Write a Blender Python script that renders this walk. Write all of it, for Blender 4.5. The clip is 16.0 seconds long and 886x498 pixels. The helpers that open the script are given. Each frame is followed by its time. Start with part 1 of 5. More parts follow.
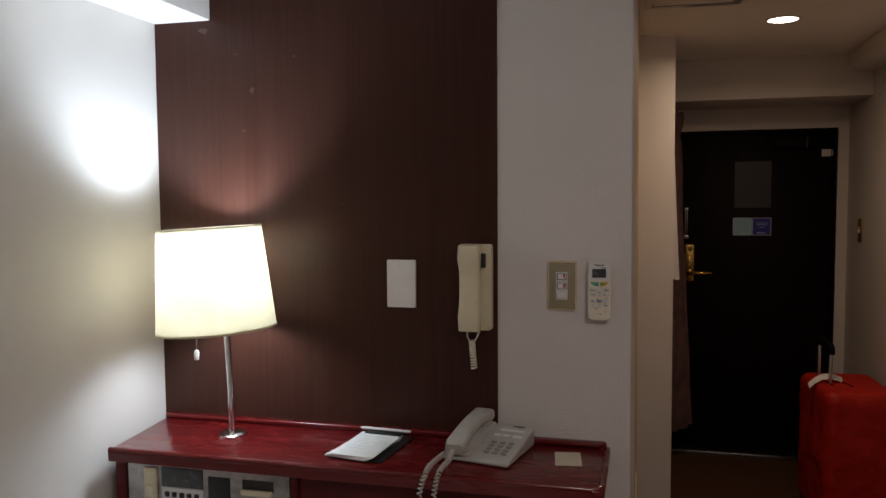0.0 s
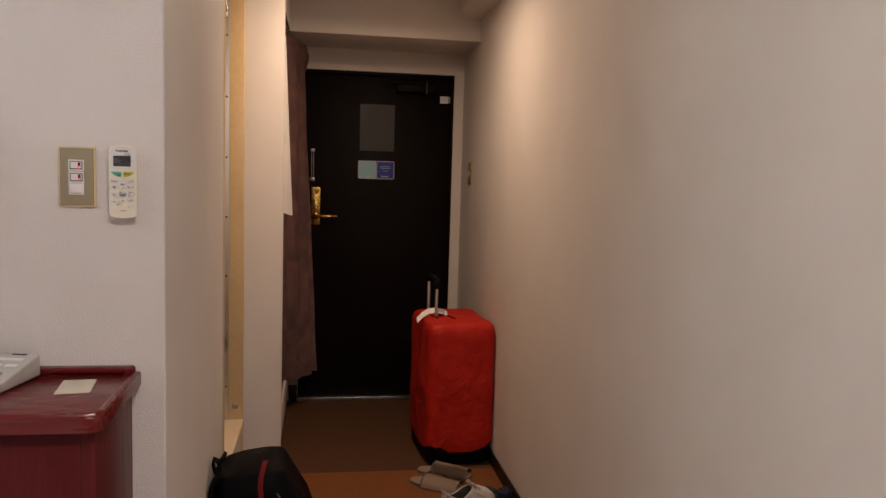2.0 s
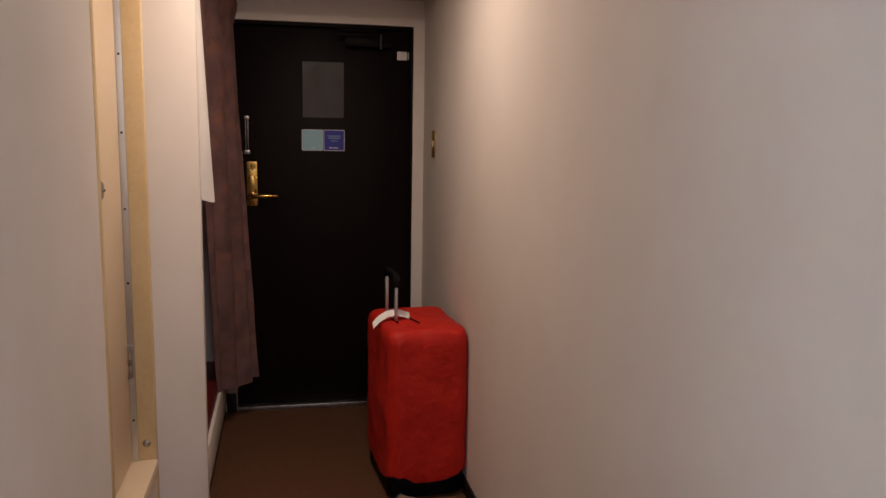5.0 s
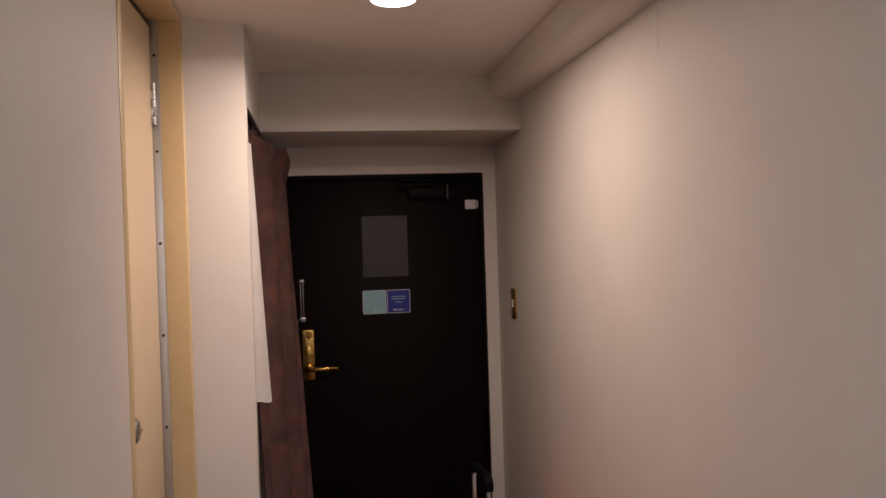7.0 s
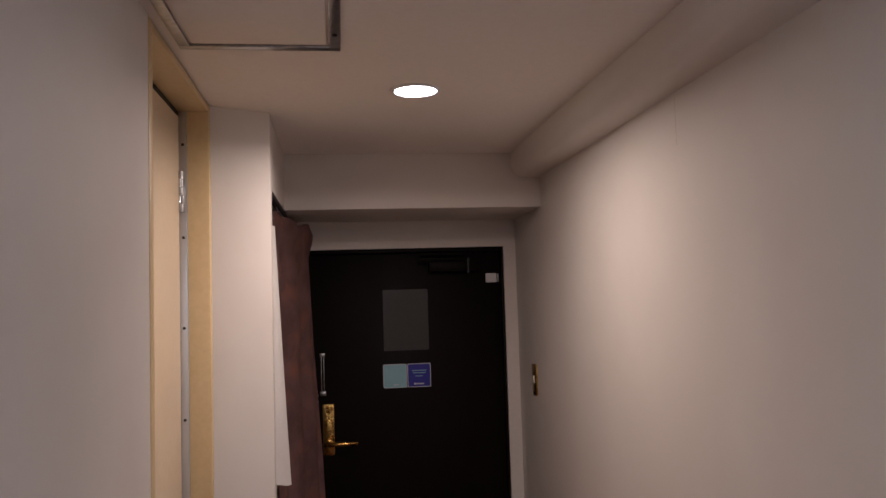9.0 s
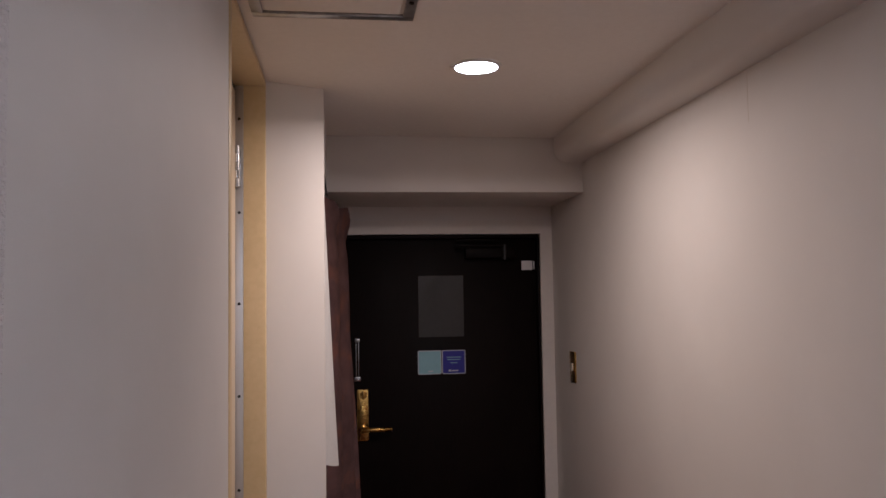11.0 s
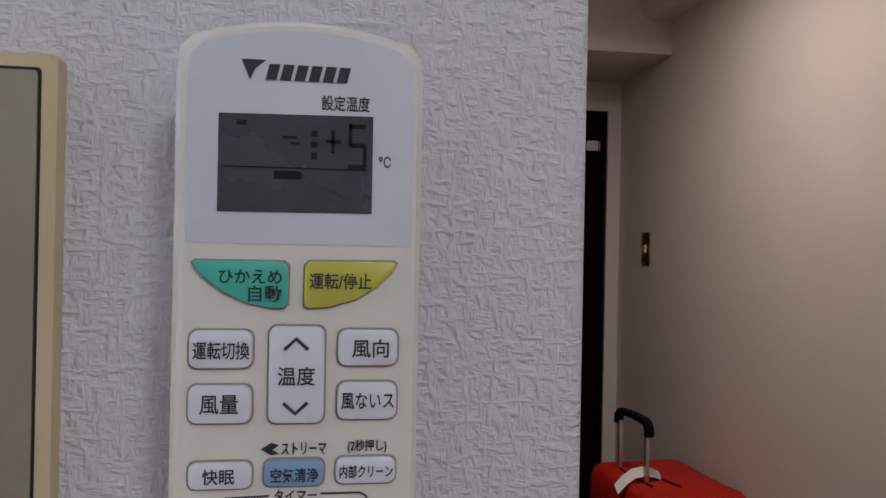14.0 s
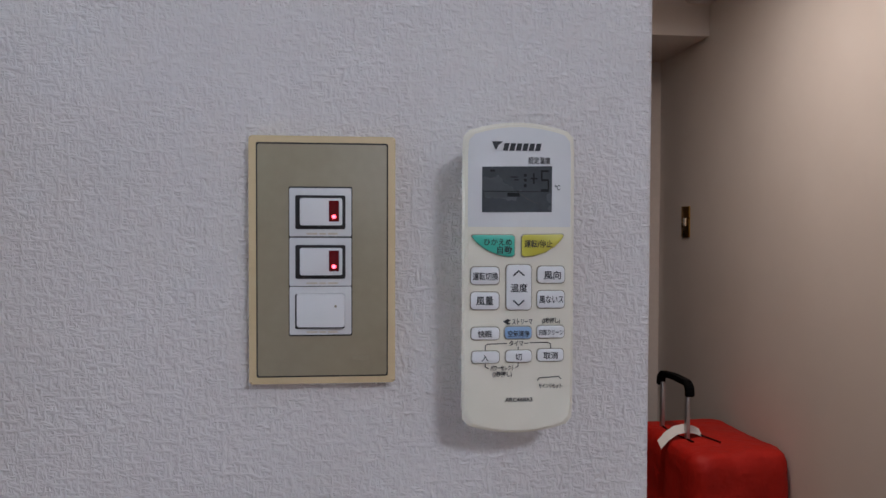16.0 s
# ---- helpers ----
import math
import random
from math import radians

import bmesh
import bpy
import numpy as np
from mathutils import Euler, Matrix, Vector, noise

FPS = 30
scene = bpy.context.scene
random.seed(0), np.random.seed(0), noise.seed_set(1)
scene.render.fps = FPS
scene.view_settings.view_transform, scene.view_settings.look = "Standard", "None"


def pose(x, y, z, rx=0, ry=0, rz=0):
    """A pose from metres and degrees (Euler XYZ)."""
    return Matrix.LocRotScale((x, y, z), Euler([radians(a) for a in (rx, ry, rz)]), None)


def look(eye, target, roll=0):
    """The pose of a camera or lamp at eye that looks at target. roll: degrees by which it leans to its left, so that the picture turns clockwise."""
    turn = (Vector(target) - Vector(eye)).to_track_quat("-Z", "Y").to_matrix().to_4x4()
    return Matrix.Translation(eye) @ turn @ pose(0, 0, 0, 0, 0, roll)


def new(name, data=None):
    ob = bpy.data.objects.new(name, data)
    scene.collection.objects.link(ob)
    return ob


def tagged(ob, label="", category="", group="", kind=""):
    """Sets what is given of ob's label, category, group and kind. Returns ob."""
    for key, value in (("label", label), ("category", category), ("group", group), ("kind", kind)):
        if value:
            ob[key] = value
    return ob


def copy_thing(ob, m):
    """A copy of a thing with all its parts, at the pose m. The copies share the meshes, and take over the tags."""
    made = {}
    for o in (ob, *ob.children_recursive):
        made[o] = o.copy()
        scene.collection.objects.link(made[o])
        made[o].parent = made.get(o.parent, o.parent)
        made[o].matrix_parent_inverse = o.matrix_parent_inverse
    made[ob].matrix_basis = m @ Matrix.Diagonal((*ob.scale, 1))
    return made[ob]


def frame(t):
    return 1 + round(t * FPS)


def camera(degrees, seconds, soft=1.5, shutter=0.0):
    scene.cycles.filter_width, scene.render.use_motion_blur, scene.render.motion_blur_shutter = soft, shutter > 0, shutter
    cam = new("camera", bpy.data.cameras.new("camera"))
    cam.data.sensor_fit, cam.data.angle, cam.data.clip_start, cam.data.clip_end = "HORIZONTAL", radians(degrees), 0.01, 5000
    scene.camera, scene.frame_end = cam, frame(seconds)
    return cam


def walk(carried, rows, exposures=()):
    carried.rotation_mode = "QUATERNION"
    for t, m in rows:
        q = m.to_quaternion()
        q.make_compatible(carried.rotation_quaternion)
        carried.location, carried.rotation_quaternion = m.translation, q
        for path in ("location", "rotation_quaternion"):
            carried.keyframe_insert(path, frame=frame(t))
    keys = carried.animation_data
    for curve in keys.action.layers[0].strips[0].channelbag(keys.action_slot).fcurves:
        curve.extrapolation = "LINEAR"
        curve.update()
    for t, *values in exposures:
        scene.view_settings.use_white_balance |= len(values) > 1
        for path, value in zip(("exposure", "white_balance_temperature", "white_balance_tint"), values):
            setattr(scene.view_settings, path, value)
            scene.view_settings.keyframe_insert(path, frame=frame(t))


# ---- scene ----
cam = camera(59.0, 16.0)
PATH = [
    (0, (0.038, -1.91, 1.504), (-0.462, 0.022, 1.375), -0.4),
    (0.5, (0.122, -1.864, 1.49), (0.064, 0.13, 1.34), -0.4),
    (1, (0.235, -1.736, 1.437), (0.463, 0.245, 1.283), 0.4),
    (1.5, (0.308, -1.663, 1.372), (0.589, 0.31, 1.203), 1.1),
    (2, (0.317, -1.641, 1.316), (0.627, 0.326, 1.127), 1.7),
    (2.5, (0.331, -1.632, 1.237), (0.717, 0.307, 0.937), 2.7),
    (3, (0.339, -1.619, 1.186), (0.816, 0.256, 0.679), 3.9),
    (3.5, (0.38, -1.599, 1.187), (0.882, 0.247, 0.604), 4.5),
    (4, (0.428, -1.488, 1.262), (0.823, 0.423, 0.823), 3.1),
    (4.2, (0.435, -1.409, 1.29), (0.794, 0.522, 0.913), 2.5),
    (6.3, (0.408, -0.531, 1.493), (0.889, 1.397, 1.267), -1.8),
    (6.5, (0.392, -0.522, 1.513), (0.82, 1.424, 1.334), -2.3),
    (7, (0.354, -0.515, 1.581), (0.662, 1.461, 1.563), -1.8),
    (7.5, (0.331, -0.532, 1.637), (0.617, 1.447, 1.71), -1.7),
    (8, (0.343, -0.542, 1.66), (0.608, 1.436, 1.792), -1.7),
    (8.5, (0.354, -0.535, 1.666), (0.617, 1.444, 1.792), -1.8),
    (10.8, (0.265, -0.519, 1.61), (0.512, 1.462, 1.735), -1.0),
    (11, (0.212, -0.488, 1.61), (0.465, 1.492, 1.732), -0.9),
    (11.5, (0.079, -0.443, 1.558), (0.401, 1.524, 1.726), -0.1),
    (12, (0.066, -0.353, 1.467), (0.484, 1.588, 1.711), -0.1),
    (12.5, (0.028, -0.297, 1.448), (0.436, 1.659, 1.539), -0.1),
    (13, (-0.003, -0.27, 1.363), (0.376, 1.694, 1.376), -0.2),
    (13.5, (-0.03, -0.206, 1.296), (0.319, 1.764, 1.307), 0.7),
    (14, (-0.061, -0.197, 1.306), (0.239, 1.781, 1.309), 1.1),
    (14.5, (-0.099, -0.265, 1.299), (0.168, 1.717, 1.299), 1.5),
    (15, (-0.115, -0.31, 1.288), (0.131, 1.675, 1.279), 1.7),
    (15.5, (-0.133, -0.344, 1.292), (0.093, 1.643, 1.261), 1.2),
    (16, (-0.138, -0.381, 1.307), (0.068, 1.607, 1.248), 0.2),
]
walk(cam, [(t, look(eye, target, roll)) for t, eye, target, roll in PATH],
     exposures=[(0.0, -1.12, 6700, 13.5), (0.5, -0.18, 7200, 14), (1.0, 0.22, 7000, 14.5), (1.6, 0.35, 6850, 15.5), (2.5, 0.32, 6600, 16), (3.5, 0.36, 6400, 15.5), (4.2, 0.45, 6200, 15),
                (6.3, 0.53, 5800, 14.5), (7.0, 0.35, 5750, 15.5), (8.5, 0.09, 5500, 16), (11.0, 0.08, 5150, 15), (12.5, 0.02, 5080, 14), (13.5, -0.07, 5250, 12.5), (15.0, -0.09, 5260, 11), (16.0, 0.03, 5220, 10)])

# ---- light ----
world = bpy.data.worlds.new("world")
scene.world = world
world.use_nodes = True
world.node_tree.nodes["Background"].inputs["Color"].default_value = (0.5, 0.6, 0.75, 1)
world.node_tree.nodes["Background"].inputs["Strength"].default_value = 0.02


def lamp(name, kind, m, energy, color, size=0.1, spread=180):
    data = bpy.data.lights.new(name, kind)
    data.energy, data.color = energy, color
    if kind == "AREA":
        data.shape, data.size, data.spread = "DISK", size, radians(spread)
    else:
        data.shadow_soft_size = size
    ob = new(name, data)
    ob.matrix_world = m
    return ob


# entrance downlight, the bulb of the table lamp, and the main light of the room behind the walker
lamp("downlight_lamp", "AREA", pose(0.556, 1.470, 2.160), 6.9, (1.0, 0.73, 0.505), 0.10, 170)
lamp("table_lamp_bulb", "AREA", pose(-1.004, -0.160, 1.297, 180, 0, 0), 14.0, (0.68, 0.85, 1.0), 0.12, 180)
lamp("table_lamp_glow", "POINT", pose(-1.004, -0.160, 1.300), 25.0, (0.74, 0.88, 1.0), 0.07)
lamp("room_lamp", "AREA", pose(0.60, -1.8, 2.335), 22.0, (1.0, 0.93, 0.85), 0.42, 180)


# ---- materials ----
def nodes_of(name):
    m = bpy.data.materials.new(name)
    m.use_nodes = True
    nt = m.node_tree
    return m, nt, nt.nodes["Principled BSDF"]


def mixed(nt, a, b, fac):
    mix = nt.nodes.new("ShaderNodeMix")
    mix.data_type = "RGBA"
    mix.inputs["A"].default_value = (*a, 1)
    mix.inputs["B"].default_value = (*b, 1)
    nt.links.new(fac, mix.inputs["Factor"])
    return mix.outputs["Result"]


def coords(nt, stretch=(1, 1, 1)):
    tc = nt.nodes.new("ShaderNodeTexCoord")
    mp = nt.nodes.new("ShaderNodeMapping")
    mp.inputs["Scale"].default_value = stretch
    nt.links.new(tc.outputs["Object"], mp.inputs["Vector"])
    return mp.outputs["Vector"]


def noisy(nt, vec, scale, detail=4, rough=0.55, lo=0.35, hi=0.65):
    n = nt.nodes.new("ShaderNodeTexNoise")
    n.inputs["Scale"].default_value, n.inputs["Detail"].default_value, n.inputs["Roughness"].default_value = scale, detail, rough
    nt.links.new(vec, n.inputs["Vector"])
    r = nt.nodes.new("ShaderNodeMapRange")
    r.inputs["From Min"].default_value, r.inputs["From Max"].default_value = lo, hi
    nt.links.new(n.outputs["Fac"], r.inputs["Value"])
    return r.outputs["Result"]


def surface(name, dark, light, rough=0.5, metal=0.0, stretch=(1, 1, 1), scale=6, fine=60, bump=0.1, bump_scale=None,
            depth=0.001, sheen=0.0, coat=0.0, detail=4, gloss=0.5, vary=0.06):
    """Colour between two tones at a large and a small scale, with a fine relief."""
    m, nt, b = nodes_of(name)
    v = coords(nt, stretch)
    big, small = noisy(nt, v, scale, detail), noisy(nt, v, fine, 3)
    mean = nt.nodes.new("ShaderNodeMath")
    mean.operation = "MULTIPLY_ADD"
    nt.links.new(small, mean.inputs[0])
    mean.inputs[1].default_value = 0.45
    half = nt.nodes.new("ShaderNodeMath")
    half.operation = "MULTIPLY"
    half.inputs[1].default_value = 0.55
    nt.links.new(big, half.inputs[0])
    nt.links.new(half.outputs[0], mean.inputs[2])
    nt.links.new(mixed(nt, dark, light, mean.outputs[0]), b.inputs["Base Color"])
    rr = nt.nodes.new("ShaderNodeMapRange")
    rr.inputs["To Min"].default_value, rr.inputs["To Max"].default_value = max(0.03, rough - vary), min(1, rough + vary)
    nt.links.new(big, rr.inputs["Value"])
    nt.links.new(rr.outputs["Result"], b.inputs["Roughness"])
    b.inputs["Metallic"].default_value = metal
    b.inputs["Specular IOR Level"].default_value = gloss
    b.inputs["Sheen Weight"].default_value = sheen
    b.inputs["Coat Weight"].default_value = coat
    b.inputs["Coat Roughness"].default_value = 0.15
    if bump:
        bp = nt.nodes.new("ShaderNodeBump")
        bp.inputs["Strength"].default_value, bp.inputs["Distance"].default_value = bump, depth
        nt.links.new(noisy(nt, v, bump_scale or fine, 3, lo=0.2, hi=0.8), bp.inputs["Height"])
        nt.links.new(bp.outputs["Normal"], b.inputs["Normal"])
    return m


def wallpaper(name, dark, light, relief=0.5):
    """Vinyl wallpaper with an embossed woven relief of short crossing threads."""
    m, nt, b = nodes_of(name)
    v = coords(nt)
    nt.links.new(mixed(nt, dark, light, noisy(nt, v, 1.3, 5)), b.inputs["Base Color"])
    b.inputs["Roughness"].default_value = 0.62
    across = noisy(nt, coords(nt, (1, 1, 2.6)), 165, 2, lo=0.42, hi=0.66)
    along = noisy(nt, coords(nt, (2.6, 2.6, 1)), 165, 2, lo=0.42, hi=0.66)
    top = nt.nodes.new("ShaderNodeMath")
    top.operation = "MAXIMUM"
    nt.links.new(along, top.inputs[0])
    nt.links.new(across, top.inputs[1])
    bp = nt.nodes.new("ShaderNodeBump")
    bp.inputs["Strength"].default_value, bp.inputs["Distance"].default_value = relief, 0.0010
    nt.links.new(top.outputs[0], bp.inputs["Height"])
    nt.links.new(bp.outputs["Normal"], b.inputs["Normal"])
    return m


def glowing(name, color, strength):
    m, nt, b = nodes_of(name)
    b.inputs["Base Color"].default_value = (*color, 1)
    b.inputs["Emission Color"].default_value = (*color, 1)
    b.inputs["Emission Strength"].default_value = strength
    return m


def shade_cloth(name, color):
    """Cream plastic-lined cloth that lets light through."""
    m, nt, b = nodes_of(name)
    v = coords(nt)
    b.inputs["Base Color"].default_value = (*color, 1)
    b.inputs["Roughness"].default_value = 0.7
    tr = nt.nodes.new("ShaderNodeBsdfTranslucent")
    nt.links.new(mixed(nt, (0.47, 0.435, 0.35), (0.53, 0.495, 0.405), noisy(nt, v, 14)), tr.inputs["Color"])
    mix = nt.nodes.new("ShaderNodeMixShader")
    mix.inputs["Fac"].default_value = 0.82
    nt.links.new(b.outputs[0], mix.inputs[1])
    nt.links.new(tr.outputs[0], mix.inputs[2])
    nt.links.new(mix.outputs[0], nt.nodes["Material Output"].inputs["Surface"])
    return m


def floral(name):
    """Mauve-brown curtain weave with blotched rust and grey leaves."""
    m, nt, b = nodes_of(name)
    v = coords(nt)
    first = mixed(nt, (0.098, 0.051, 0.050), (0.160, 0.086, 0.081), noisy(nt, v, 11, 4, lo=0.36, hi=0.64))
    mix = nt.nodes.new("ShaderNodeMix")
    mix.data_type = "RGBA"
    nt.links.new(first, mix.inputs["A"])
    mix.inputs["B"].default_value = (0.215, 0.090, 0.062, 1)
    nt.links.new(noisy(nt, v, 14, 4, lo=0.52, hi=0.74), mix.inputs["Factor"])
    nt.links.new(mix.outputs["Result"], b.inputs["Base Color"])
    b.inputs["Roughness"].default_value = 0.85
    bp = nt.nodes.new("ShaderNodeBump")
    bp.inputs["Strength"].default_value, bp.inputs["Distance"].default_value = 0.3, 0.001
    nt.links.new(noisy(nt, v, 420, 2), bp.inputs["Height"])
    nt.links.new(bp.outputs["Normal"], b.inputs["Normal"])
    return m


WALL = wallpaper("white_wallpaper", (0.655, 0.61, 0.592), (0.735, 0.69, 0.672), 0.8)
WALL_WORN = wallpaper("smooth_worn_wallpaper", (0.655, 0.618, 0.582), (0.735, 0.698, 0.66), 0.08)
CEILING = surface("ceiling_paper", (0.76, 0.715, 0.675), (0.81, 0.765, 0.725), 0.8, bump=0.25, bump_scale=260, scale=2)
PANEL = surface("dark_wood_panel", (0.039, 0.0135, 0.0092), (0.055, 0.0200, 0.0134), 0.38, stretch=(40, 40, 0.5), scale=2.0, fine=9, bump=0.02, gloss=0.2)
RED_WOOD = surface("red_stained_wood", (0.104, 0.0050, 0.0055), (0.114, 0.0060, 0.0064), 0.27, stretch=(2, 14, 14), scale=2.0, fine=16, bump=0, vary=0.012, coat=0.22, gloss=0.35)
RED_SIDE = surface("red_stained_board", (0.070, 0.005, 0.007), (0.098, 0.008, 0.009), 0.42, stretch=(30, 30, 2), scale=2.0, fine=12, bump=0.04, gloss=0.22)
DOOR = surface("door_paint_black_brown", (0.0048, 0.0026, 0.0022), (0.0085, 0.0048, 0.0040), 0.5, gloss=0.09, stretch=(1, 1, 0.2), scale=5, fine=70, bump=0.05)
DOOR_FRAME = surface("door_frame_paint", (0.66, 0.61, 0.56), (0.72, 0.67, 0.615), 0.55, scale=3, bump=0.03)
YELLOW = surface("cream_yellow_paint", (0.60, 0.455, 0.235), (0.68, 0.525, 0.295), 0.42, scale=5, bump=0.06)
BATH_DOOR = surface("cream_laminate", (0.69, 0.565, 0.395), (0.75, 0.62, 0.445), 0.4, scale=3, bump=0.03)
ALU = surface("brushed_aluminium", (0.50, 0.50, 0.50), (0.62, 0.62, 0.62), 0.42, 0.9, (1, 1, 0.05), 30, 90, 0.04)
CHROME = surface("chrome", (0.62, 0.62, 0.62), (0.75, 0.75, 0.75), 0.14, 1.0, scale=20, bump=0)
BRASS = surface("polished_brass", (0.38, 0.215, 0.05), (0.56, 0.35, 0.10), 0.3, 1.0, scale=25, fine=140, bump=0.03)
STEEL = surface("dull_steel", (0.32, 0.31, 0.30), (0.48, 0.47, 0.46), 0.35, 1.0, scale=30, bump=0.03)
CARPET = surface("brown_carpet", (0.195, 0.073, 0.027), (0.325, 0.123, 0.047), 0.95, gloss=0.04, scale=95, fine=380, bump=0.9, bump_scale=420, depth=0.004)
ENTRY = surface("dark_brown_entry_carpet", (0.074, 0.033, 0.016), (0.130, 0.061, 0.031), 0.9, gloss=0.15, scale=90, fine=350, bump=0.6, bump_scale=380, depth=0.003)
SKIRT = surface("dark_skirting", (0.007, 0.004, 0.003), (0.012, 0.007, 0.005), 0.5, gloss=0.25, scale=8, bump=0.04)
CURTAIN = floral("floral_curtain")
SHADE = shade_cloth("lamp_shade_cloth", (0.87, 0.83, 0.74))
TOWEL = surface("white_towel", (0.62, 0.60, 0.58), (0.72, 0.70, 0.68), 0.95, fine=240, bump=0.6, depth=0.002)
LINEN = surface("white_bed_linen", (0.66, 0.65, 0.65), (0.74, 0.73, 0.73), 0.9, scale=4, fine=300, bump=0.3)
RED_CLOTH = surface("red_stretch_cover", (0.38, 0.009, 0.003), (0.49, 0.015, 0.0045), 0.6, gloss=0.28, scale=7, fine=380, bump=0.55, bump_scale=11, depth=0.012)
BLACK_CLOTH = surface("black_nylon", (0.0017, 0.0017, 0.0023), (0.0036, 0.0034, 0.0045), 0.55, gloss=0.08, scale=12, fine=350, bump=0.5)
RED_TRIM = surface("dark_red_nylon", (0.14, 0.005, 0.010), (0.22, 0.009, 0.016), 0.6, gloss=0.15, fine=300, bump=0.3)
BLACK_PLASTIC = surface("black_plastic", (0.008, 0.008, 0.009), (0.016, 0.016, 0.017), 0.4, bump=0.03)
IVORY = surface("aged_ivory_plastic", (0.62, 0.55, 0.39), (0.68, 0.61, 0.44), 0.38, scale=12, bump=0.03)
IVORY_PALE = surface("pale_ivory_plastic", (0.70, 0.645, 0.53), (0.745, 0.69, 0.575), 0.4, scale=14, bump=0.02)
GREY_WHITE = surface("grey_white_plastic", (0.60, 0.585, 0.58), (0.65, 0.635, 0.63), 0.4, scale=15, bump=0.02)
WHITE = surface("white_plastic", (0.66, 0.645, 0.64), (0.72, 0.70, 0.695), 0.38, scale=14, bump=0.02)
BEIGE_PLATE = surface("beige_switch_plate", (0.270, 0.224, 0.145), (0.302, 0.254, 0.167), 0.45, scale=20, fine=160, bump=0.02)
TAN_RIM = surface("tan_plastic_rim", (0.56, 0.43, 0.24), (0.63, 0.49, 0.285), 0.45, scale=18, bump=0.04)
PHONE = surface("phone_grey_plastic", (0.40, 0.375, 0.35), (0.46, 0.435, 0.41), 0.45, scale=14, bump=0.04)
PHONE_KEY = surface("phone_key", (0.30, 0.285, 0.27), (0.34, 0.325, 0.31), 0.4, bump=0)
PAPER = surface("white_paper", (0.70, 0.70, 0.69), (0.76, 0.76, 0.75), 0.8, scale=10, bump=0.03)
CARD = surface("beige_card", (0.50, 0.44, 0.34), (0.56, 0.49, 0.385), 0.7, scale=12, bump=0.03)
NOTICE = surface("faded_grey_notice", (0.019, 0.016, 0.0145), (0.027, 0.023, 0.021), 0.5, scale=14, fine=50, bump=0.02)
INK = surface("dark_print", (0.018, 0.018, 0.022), (0.026, 0.026, 0.030), 0.6, bump=0)
PALE_BLUE = surface("pale_blue_sticker", (0.26, 0.47, 0.54), (0.30, 0.52, 0.59), 0.45, scale=18, bump=0)
NAVY = surface("navy_sticker", (0.013, 0.014, 0.25), (0.018, 0.020, 0.30), 0.45, scale=18, bump=0)
STICKER_RIM = surface("sticker_rim", (0.52, 0.54, 0.60), (0.58, 0.60, 0.66), 0.45, bump=0)
LCD = surface("grey_display", (0.050, 0.055, 0.060), (0.066, 0.072, 0.077), 0.22, scale=40, fine=200, bump=0)
LCD_INK = surface("display_segments", (0.007, 0.008, 0.010), (0.009, 0.010, 0.012), 0.5, gloss=0.2, bump=0)
GREEN = surface("green_key", (0.085, 0.44, 0.32), (0.10, 0.48, 0.355), 0.4, bump=0)
LIME = surface("yellow_key", (0.50, 0.44, 0.045), (0.55, 0.485, 0.06), 0.4, bump=0)
BLUE_KEY = surface("blue_key", (0.22, 0.33, 0.50), (0.26, 0.37, 0.55), 0.4, bump=0)
KEY = surface("pale_key", (0.68, 0.66, 0.65), (0.73, 0.71, 0.70), 0.38, bump=0)
KEY_SHADE = surface("key_edge_shade", (0.30, 0.265, 0.20), (0.35, 0.31, 0.235), 0.6, bump=0)
LINING = surface("grey_shoe_lining", (0.045, 0.042, 0.040), (0.085, 0.080, 0.076), 0.95, fine=300, bump=0.5)
MESH = surface("grey_shoe_mesh", (0.13, 0.115, 0.105), (0.20, 0.18, 0.165), 0.9, fine=400, bump=0.7)
SMUDGE = surface("pale_panel_smudge", (0.050, 0.026, 0.021), (0.078, 0.042, 0.035), 0.55, scale=60, bump=0)
DARK_GAP = surface("dark_recess", (0.012, 0.011, 0.011), (0.018, 0.017, 0.016), 0.6, bump=0)
RED_WINDOW = surface("dark_red_window", (0.10, 0.004, 0.006), (0.13, 0.006, 0.008), 0.25, bump=0)
RED_LED = glowing("red_neon", (1.0, 0.05, 0.06), 9.0)
DOWNLIGHT = glowing("downlight_disc", (1.0, 0.93, 0.84), 14.0)
ROOM_GLASS = glowing("room_light_diffuser", (0.9, 0.95, 1.0), 2.0)
SHOE = surface("white_knit", (0.50, 0.445, 0.39), (0.62, 0.56, 0.50), 0.8, scale=20, fine=260, bump=0.4)
SOLE = surface("white_rubber", (0.55, 0.50, 0.45), (0.63, 0.58, 0.53), 0.55, bump=0.05)
ORANGE = surface("orange_accent", (0.48, 0.065, 0.014), (0.56, 0.085, 0.02), 0.5, bump=0.05)
SLIPPER = surface("taupe_towelling", (0.24, 0.17, 0.122), (0.31, 0.225, 0.165), 0.95, fine=260, bump=0.6)
SLATE = surface("slate_sole", (0.08, 0.078, 0.085), (0.11, 0.105, 0.115), 0.7, bump=0.1)
SOCK = surface("dark_green_sock", (0.020, 0.024, 0.020), (0.036, 0.042, 0.035), 0.95, fine=300, bump=0.6)
NAVY_CLOTH = surface("navy_sock", (0.010, 0.012, 0.030), (0.018, 0.020, 0.048), 0.95, fine=300, bump=0.6)
CAP_GREEN = surface("green_cap", (0.02, 0.30, 0.19), (0.03, 0.36, 0.23), 0.4, bump=0)
